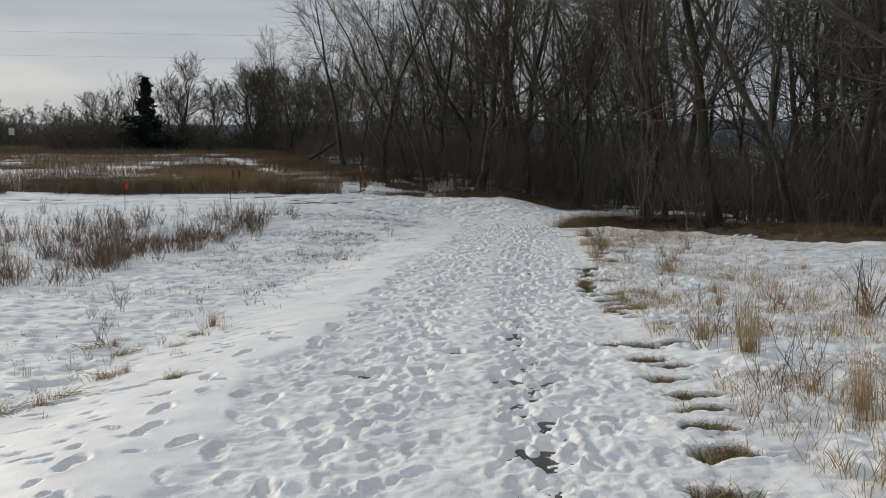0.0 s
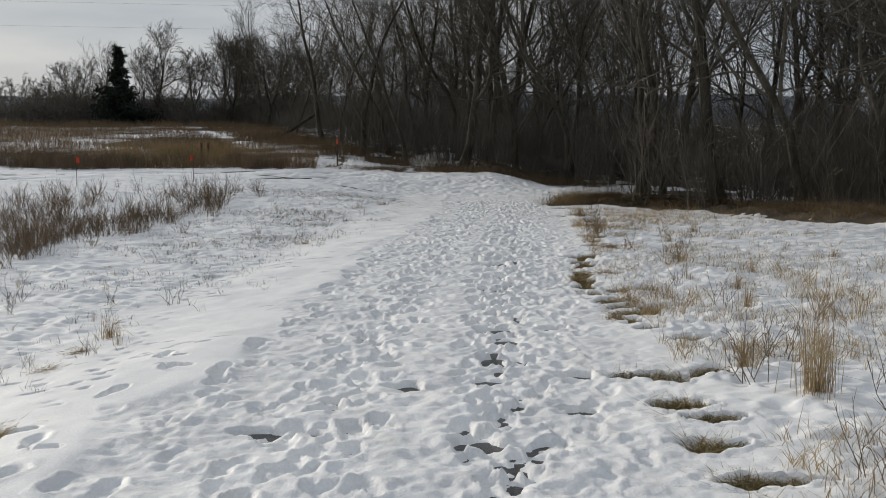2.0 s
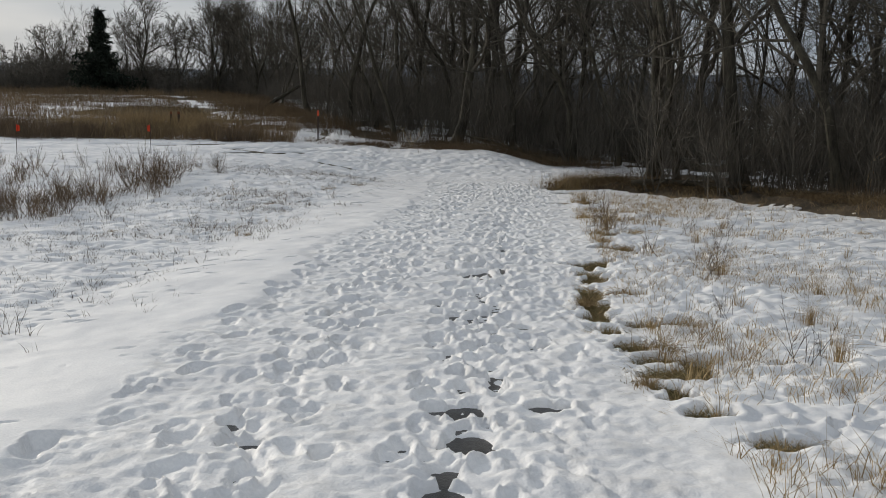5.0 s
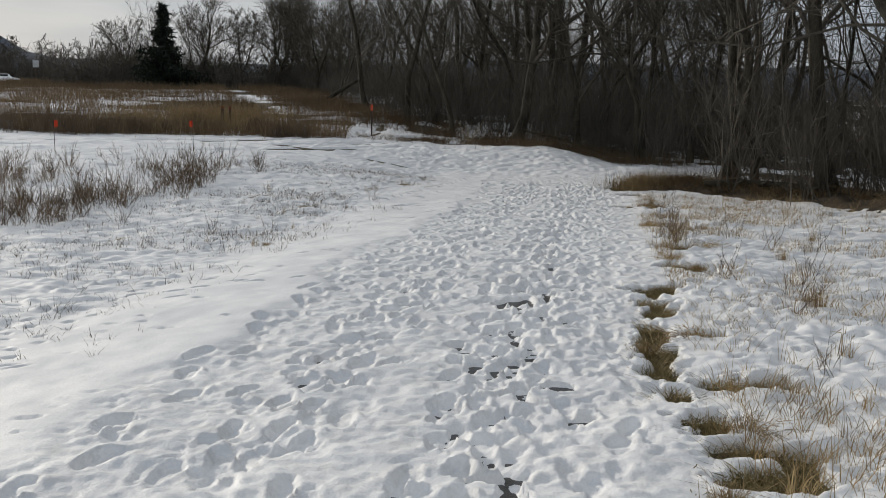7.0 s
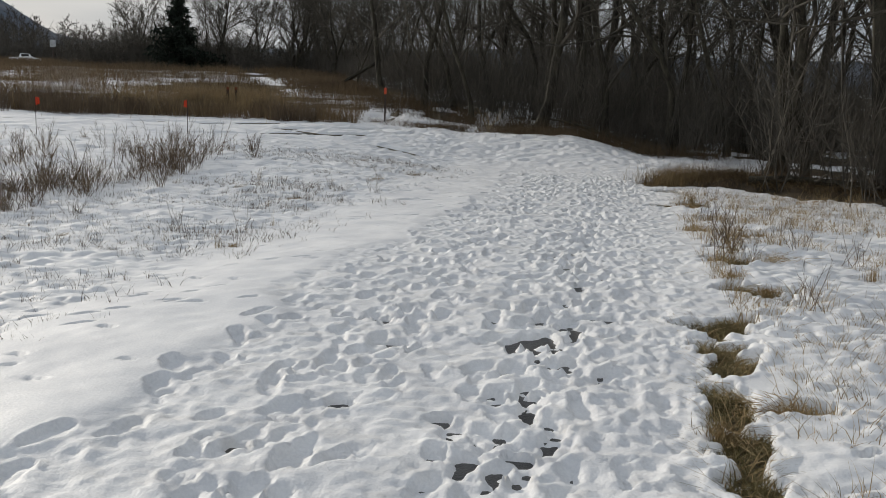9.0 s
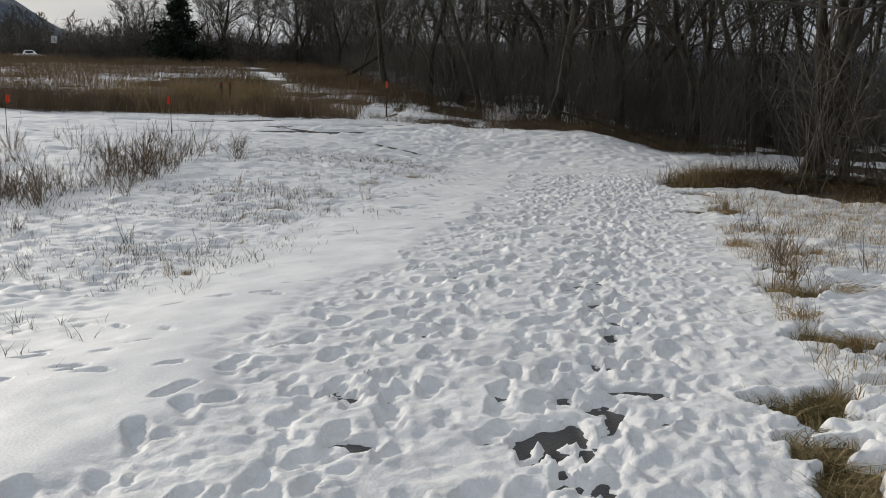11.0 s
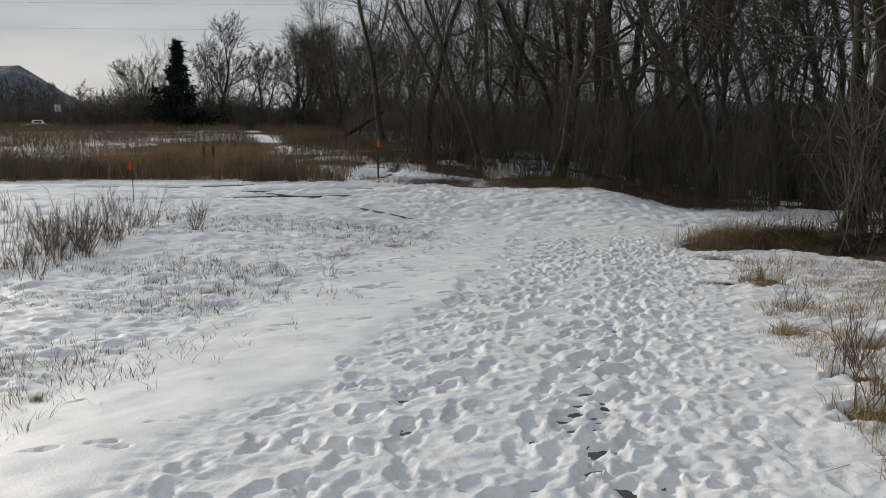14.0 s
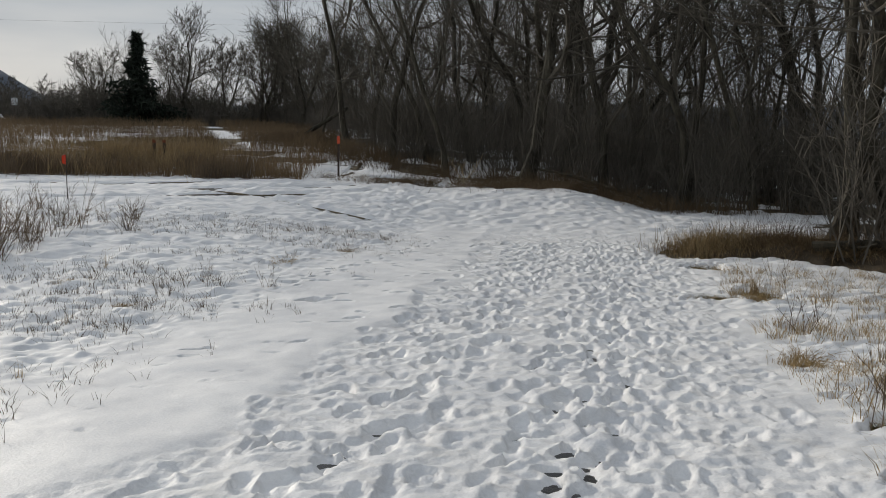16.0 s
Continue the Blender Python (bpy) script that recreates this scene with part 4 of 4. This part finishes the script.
for kind, x, y, size in [("tall", 2.68, 8.85, 1.0), ("weed", 2.45, 9.4, 0.8), ("tan", 2.55, 9.9, 0.9), ("tall", 2.85, 6.7, 0.75), ("tan", 2.95, 6.4, 1.2), ("tan", 2.65, 7.1, 0.9), ("shrub", 5.3, 12.3, 0.8), ("tan", 5.1, 12.0, 1.3),
                         ("weed", 2.75, 7.6, 1.0), ("weed", 2.35, 7.2, 0.8), ("weed", 2.9, 10.2, 0.8), ("tan", 3.6, 13.2, 0.8), ("brown", 3.75, 17.4, 1.3), ("tan", 3.8, 17.1, 0.8), ("wisp", 3.4, 15.2, 1.2), ("brown", 2.9, 20.0, 1.2),
                         ("weed", 3.05, 21.3, 1.0), ("tan", 3.2, 21.6, 0.8), ("brown", 3.15, 24.1, 1.3), ("weed", 3.2, 22.2, 0.9), ("shrub", 3.35, 22.6, 0.6), ("brown", 3.5, 21.2, 1.4), ("tan", 3.75, 28.2, 1.1), ("brown", 3.7, 28.0, 1.3), ("weed", 3.6, 25.6, 0.9),
                         ("brown", 1.95, 15.3, 1.0), ("brown", 2.4, 15.7, 1.3), ("brown", 2.25, 13.4, 1.3), ("turf", 2.1, 12.6, 1.4), ("brown", 1.95, 12.3, 0.9), ("wisp", -3.2, 11.9, 1.0), ("tan", -3.15, 11.95, 0.7), ("weed", -3.0, 11.0, 0.45),
                         ("weed", -3.6, 9.5, 0.3), ("brown", -4.5, 8.2, 1.1), ("brown", -4.9, 9.2, 1.0), ("brown", -4.4, 6.6, 1.2), ("wisp", -2.9, 11.4, 0.7), ("shrub", -6.5, 29.4, 1.05), ("shrub", -7.6, 30.2, 0.9), ("shrub", -5.6, 31.8, 0.7), ("shrub", -6.0, 33.0, 0.6),
                         ("brown", -1.9, 31.4, 0.9), ("brown", -2.4, 29.6, 1.0), ("weed", -5.2, 14.3, 0.7), ("weed", -6.8, 16.6, 0.8), ("weed", -7.4, 17.4, 0.9), ("tan", 4.3, 20.2, 0.7), ("tan", 5.3, 22.3, 0.7), ("wisp", 4.5, 12.4, 1.0), ("wisp", 4.1, 10.3, 1.1),
                         ("weed", 3.4, 9.3, 0.7), ("tan", 6.4, 17.8, 0.8), ("weed", 3.9, 12.0, 0.7), ("wisp", 5.2, 15.0, 1.0), ("tan", -3.5, 7.7, 0.5), ("brown", -3.75, 7.5, 1.2), ("brown", -3.4, 7.9, 1.0), ("brown", -3.9, 7.2, 1.2), ("brown", -3.3, 8.75, 1.0), ("tan", -3.2, 8.9, 0.4), ("brown", -4.1, 10.7, 1.1), ("tan", -4.0, 10.8, 0.45), ("brown", -2.5, 8.15, 0.6),
                         ("weed", -3.4, 10.6, 0.35), ("weed", -3.7, 8.9, 0.3), ("brown", -3.7, 10.2, 0.9), ("weed", -4.6, 12.2, 0.5), ("weed", 3.3, 18.6, 0.8), ("tan", 3.9, 14.6, 0.8), ("weed", 3.2, 12.9, 0.8), ("tan", 4.6, 16.2, 0.6), ("weed", 4.3, 18.9, 0.7)]:
    plant(kind, x, y, size * (0.78 if kind == "brown" and x > 0 else 1))
for cx, cy, a, b in THAW:
    plant("turf", cx + g.normal(0, a * 0.3), cy + g.normal(0, b * 0.3), g.uniform(0.4, 0.7))


def thaw_spot(g, n):
    table = np.array(THAW)[g.integers(0, len(THAW), n)].T
    x, y = table[0] + table[2] * g.uniform(-1.3, 1.3, n), table[1] + table[3] * g.uniform(-1.3, 1.3, n)
    return x, y, thawed(*table, x, y) < 1.08


blades("verge_turf", 9000, thaw_spot, 0.025, 0.006, OLIVE, "flattened olive and brown turf where the verge has thawed", "turf", 64, 1.3, sink=0.10)
blades("verge_dead_grass", 3500, thaw_spot, 0.04, 0.005, TAN, "dead tan grass lying among the thawed turf", "grass", 65, 1.5, sink=0.09)
for _ in range(34):
    y = g.uniform(5, 30)
    plant(str(g.choice(["wisp", "weed", "wisp", "brown", "weed"])), float(trail_x(y)) + 2.3 + abs(g.normal(0, 1.9)), y, g.uniform(0.45, 0.9))
for _ in range(40):
    y = g.uniform(6, 30)
    plant(str(g.choice(["wisp", "weed", "weed", "brown"])), float(trail_x(y)) - 3.3 - abs(g.normal(0, 2.2)), y, g.uniform(0.35, 0.7))


def bank_spot(g, n):
    k = g.choice(6, n, p=[0.16, 0.18, 0.22, 0.2, 0.14, 0.1])
    line = np.array(BERM)
    t = g.random(n)
    x = line[k, 0] + (line[k + 1, 0] - line[k, 0]) * t + g.normal(0.1, 0.42, n)
    y = line[k, 1] + (line[k + 1, 1] - line[k, 1]) * t + g.normal(0.2, 0.42, n)
    return x, y, value_noise(x, y, 0.5, 62) > 0.3


def wood_foot(g, n):
    y = g.uniform(43, 78, n)
    x = np.interp(y, [43, 47.5, 53, 64, 78], [6.0, -0.4, -5.4, -10.2, -15]) + g.normal(-0.3, 1.2, n)
    return x, y, value_noise(x, y, 1.1, 63) > 0.35


def behind_bank(g, n):
    x, y, keep = bank_spot(g, n)
    return x + 0.4, y + 0.5, keep


def mound_top(g, n):
    x, y = g.normal(0.0, 2.6, n), 44.6 + g.normal(0, 0.8, n)
    return x, y, value_noise(x, y, 0.7, 64) > 0.35


def bank_end(g, n):
    x, y = g.normal(4.2, 0.35, n), g.normal(33.9, 0.5, n)
    return x, y, x > 0


blades("bank_grass", 17000, bank_spot, 0.20, 0.007, FIELD, "matted brown dead grass on the dirt bank", "grass", 57, 1.3)
blades("bank_weeds", 4200, behind_bank, 0.55, 0.005, WEED, "thin brown weeds standing along the dirt bank", "weeds", 58, 0.35)
blades("bank_tan_grass", 5000, bank_spot, 0.16, 0.006, TAN, "tan dead grass among the clods of the dirt bank", "grass", 66, 1.1)
blades("bank_end_grass", 1500, bank_end, 0.36, 0.006, TAN, "tan grass at the end of the dirt bank", "grass", 59, 0.5)
blades("mound_grass", 7000, mound_top, 0.22, 0.009, FIELD, "brown dead grass lying along the mound's crest", "grass", 60, 1.2)
blades("wood_edge_grass", 22000, wood_foot, 0.5, 0.011, FIELD, "brown dead grass along the foot of the wood", "grass", 61, 0.7)


# ---- markers, wood on the ground, things far off ----
def box_mesh(name, mat, boxes, bevel=0.0):
    """Boxes of (centre, size), with rounded edges, in one mesh."""
    bm = bmesh.new()
    for c, s in boxes:
        bmesh.ops.create_cube(bm, size=1.0, matrix=Matrix.Translation(c) @ Matrix.Diagonal((*s, 1)))
    if bevel:
        bmesh.ops.bevel(bm, geom=list(bm.edges), offset=bevel, segments=2, affect="EDGES")
    me = bpy.data.meshes.new(name)
    bm.to_mesh(me)
    bm.free()
    me.materials.append(mat)
    return me


def rod_mesh(name, mat, pts, radii, sides=8):
    s = Sprout(1)
    s.tube(np.array(pts, float), radii, sides)
    s.f += [tuple(range(sides - 1, -1, -1)), tuple(range(len(s.v) - sides, len(s.v)))]
    return s.mesh(name, mat)


def marker_flag(x, y, height, turn):
    ob = tagged(new("marker_flag"), "orange marker flag on a thin wire stake in snow", "marker flag", "orange marker flags")
    ob.matrix_basis = placed(x, y, turn)
    part("stake", rod_mesh("stake", RUST, [(0, 0, -0.1), (0.004, 0, height * 0.5), (0, 0.004, height)], [0.010, 0.009, 0.008], 6), ob, "thin rusty wire stake")
    bm = bmesh.new()
    cols = []
    for k in range(7):
        cols.append([bm.verts.new((0.006 + 0.017 * k, 0.012 * math.sin(k * 1.1), height - 0.004 * k)), bm.verts.new((0.006 + 0.017 * k, 0.012 * math.sin(k * 1.1 + 0.4), height - 0.21 + 0.004 * k))])
    for a, b in zip(cols, cols[1:]):
        bm.faces.new((a[0], b[0], b[1], a[1]))
    bmesh.ops.solidify(bm, geom=list(bm.faces), thickness=0.003)
    me = bpy.data.meshes.new("flag")
    bm.to_mesh(me)
    bm.free()
    me.materials.append(ORANGE)
    part("flag", me, ob, "orange plastic flag")
    return ob


marker_flag(-12.2, 34.3, 1.0, 15)
marker_flag(-8.75, 36.0, 0.95, 170)
for x, y in [(-11.3, 47.0), (-11.0, 47.1)]:
    stake = tagged(new("marker_stake"), "short rust-coloured marker stake in the tall grass", "marker stake", "marker stakes")
    stake.matrix_basis = placed(x, y, 20)
    part("stake_board", box_mesh("stake_board", RUST, [((0, 0, 0.42), (0.10, 0.03, 0.95))], 0.006), stake)
    part("stake_top", box_mesh("stake_top", material("faded_orange", (0.16, 0.05, 0.025), (0.24, 0.08, 0.035), 0.7), [((0, 0, 0.86), (0.106, 0.034, 0.10))], 0.006), stake, "faded orange painted top")

post = tagged(new("marker_post"), "dark steel marker post with an orange cap beside the track", "marker post")
post.matrix_basis = placed(-4.75, 45.0)
part("post_shaft", box_mesh("post_shaft", RUST, [((0, 0, 0.48), (0.055, 0.05, 1.16))], 0.006), post, "dark steel shaft")
part("post_cap", box_mesh("post_cap", ORANGE, [((0, 0, 1.12), (0.085, 0.07, 0.24))], 0.015), post, "orange plastic cap")


def log_thing(name, pts, radius, label, stubs=5):
    ob = tagged(new(name), label, "log")
    z0 = pts[0]
    ob.location = z0
    local = [tuple(np.array(p) - z0) for p in pts]
    part("stem", rod_mesh("stem", BARK, local, [radius * (1 - 0.5 * k / len(pts)) for k in range(len(pts))], 9), ob)
    s = Sprout(int(radius * 1e4))
    for k in range(stubs):
        p, w = on(np.array(local, float), 0.25 + 0.7 * k / stubs)
        br = wander(s, p, side_way(s, w, 0.9), s.r.uniform(0.4, 1.1), 3, 0.2, 0.05)
        s.tube(br, [radius * 0.35, radius * 0.28, radius * 0.2, radius * 0.08], 5)
    part("branches", s.mesh("branches", TWIG), ob)
    return ob


log_thing("fallen_log", [np.array((x, y, at(x, y) + 0.05 + d)) for x, y, d in [(5.7, 32.75, 0.0), (6.5, 32.55, 0.04), (7.3, 31.8, 0.05), (8.3, 30.7, 0.02)]], 0.10, "weathered fallen log lying along the dirt bank")
log_thing("fallen_branch", [np.array((x, y, at(x, y) + d)) for x, y, d in [(4.9, 44.5, 0.05), (3.6, 44.8, 0.25), (2.2, 45.3, 0.35), (1.2, 45.6, 0.5)]], 0.06, "grey fallen branch lying in brown grass on the mound")
log_thing("leaning_log", [np.array((x, y, at(x, y) + d)) for x, y, d in [(-10.9, 64.0, 0.0), (-10.0, 64.4, 0.55), (-9.1, 64.8, 1.15), (-8.4, 65.2, 1.6)]], 0.13, "dead trunk leaning up out of the brown grass", 3)
log_thing("broken_limb", [np.array((x, y, at(x, y) + d)) for x, y, d in [(8.8, 30.1, 0.03), (9.3, 28.9, 0.12), (9.9, 27.6, 0.1), (10.4, 26.3, 0.05)]], 0.05, "broken limb lying on the dirt bank")

sap = weed_bush(131, 1.25, 3, 7, TWIG, 0.014)
sapling = tagged(new("sapling", sap.mesh("sapling", STRAW)), "small pale bare sapling on the mound's crest", "sapling")
sapling.matrix_basis = placed(-0.9, 44.4)

for x, y, turn in [(10.6, 29.0, 20), (10.9, 29.5, -25)]:
    reed = tagged(new("plume_reed"), "tall dry reed with a pale feathery plume", "reed", "plume reeds")
    reed.matrix_basis = placed(x, y, turn)
    part("stalk", rod_mesh("stalk", TAN, [(0, 0, -0.1), (0.03, 0, 0.6), (0.12, 0, 1.1)], [0.008, 0.007, 0.005], 5), reed)
    s = Sprout(9)
    for k in range(90):
        t = s.r.random()
        p = np.array((0.12 + 0.25 * t, 0, 1.1 + 0.28 * t - 0.1 * t * t))
        s.blade(p, p + s.r.normal(0, 0.025, 3) + (0.05, 0, 0.02), 0.010)
    part("plume", s.mesh("plume", STRAW), reed, "pale feathery plume")


# a pickup on the far road, a sign beside it, and the wires over the field
def pickup(x, y, turn):
    car = tagged(new("pickup_truck"), "small white pickup truck on the distant road", "pickup truck")
    car.matrix_basis = placed(x, y, turn)
    bm = bmesh.new()
    outline = [(-2.6, 0.45), (2.6, 0.45), (2.65, 0.95), (1.35, 1.08), (0.75, 1.72), (-0.75, 1.75), (-0.95, 1.1), (-2.6, 1.05)]
    ring = [[bm.verts.new((px, side * (0.92 if pz < 1.2 else 0.74), pz)) for px, pz in outline] for side in (-1, 1)]
    for k in range(len(outline)):
        n = (k + 1) % len(outline)
        bm.faces.new((ring[0][k], ring[0][n], ring[1][n], ring[1][k]))
    bm.faces.new(ring[0][::-1])
    bm.faces.new(ring[1])
    bmesh.ops.bevel(bm, geom=list(bm.edges), offset=0.05, segments=2, affect="EDGES")
    me = bpy.data.meshes.new("body")
    bm.to_mesh(me)
    bm.free()
    me.materials.append(WHITE)
    part("body", me, car, "white painted body")
    for side in (-1, 1):
        part("window", box_mesh("window", DARK, [((0.05, side * 0.84, 1.42), (1.3, 0.05, 0.42))], 0.02), car, "dark side windows")
        for wx in (-1.65, 1.65):
            part("wheel", rod_mesh("wheel", DARK, [(wx, side * 0.72, 0.38), (wx, side * 0.80, 0.38), (wx, side * 0.95, 0.38)], [0.36, 0.38, 0.36], 18), car, "black tyre")
    part("windscreen", box_mesh("windscreen", DARK, [((1.12, 0, 1.42), (0.30, 1.35, 0.36))], 0.03), car, "dark windscreen")


def by_bearing(degrees, d):
    return d * math.sin(radians(degrees)), d * math.cos(radians(degrees))


px, py = by_bearing(-27.6, 196)
pickup(px, py, 28)
qx, qy = -55.2, 116.5
sign = tagged(new("road_sign"), "pale square road sign on a post by the distant road", "road sign")
sign.matrix_basis = placed(qx, qy, 28)
part("sign_post", rod_mesh("sign_post", RUST, [(0, 0, -0.2), (0, 0, 1.2), (0, 0, 2.6)], [0.06, 0.06, 0.05]), sign)
part("sign_plate", box_mesh("sign_plate", material("weathered_sign", (0.32, 0.34, 0.35), (0.45, 0.46, 0.47), 0.5), [((0, -0.08, 2.3), (0.65, 0.04, 0.8))], 0.01), sign, "pale grey plate")

for n, (h, d) in enumerate([(20.5, 150), (16.8, 150)]):
    cu = bpy.data.curves.new("power_line", "CURVE")
    cu.dimensions, cu.bevel_depth = "3D", 0.009
    sp = cu.splines.new("POLY")
    sp.points.add(24)
    for k in range(25):
        t = k / 24 * 2 - 1
        sp.points[k].co = (-75 + 150 * t, d + 30 * t, h + 1.6 * t * t, 1)
    cu.materials.append(RUST)
    tagged(new("power_line", cu), "thin dark power line crossing the sky", "power line", "power lines")
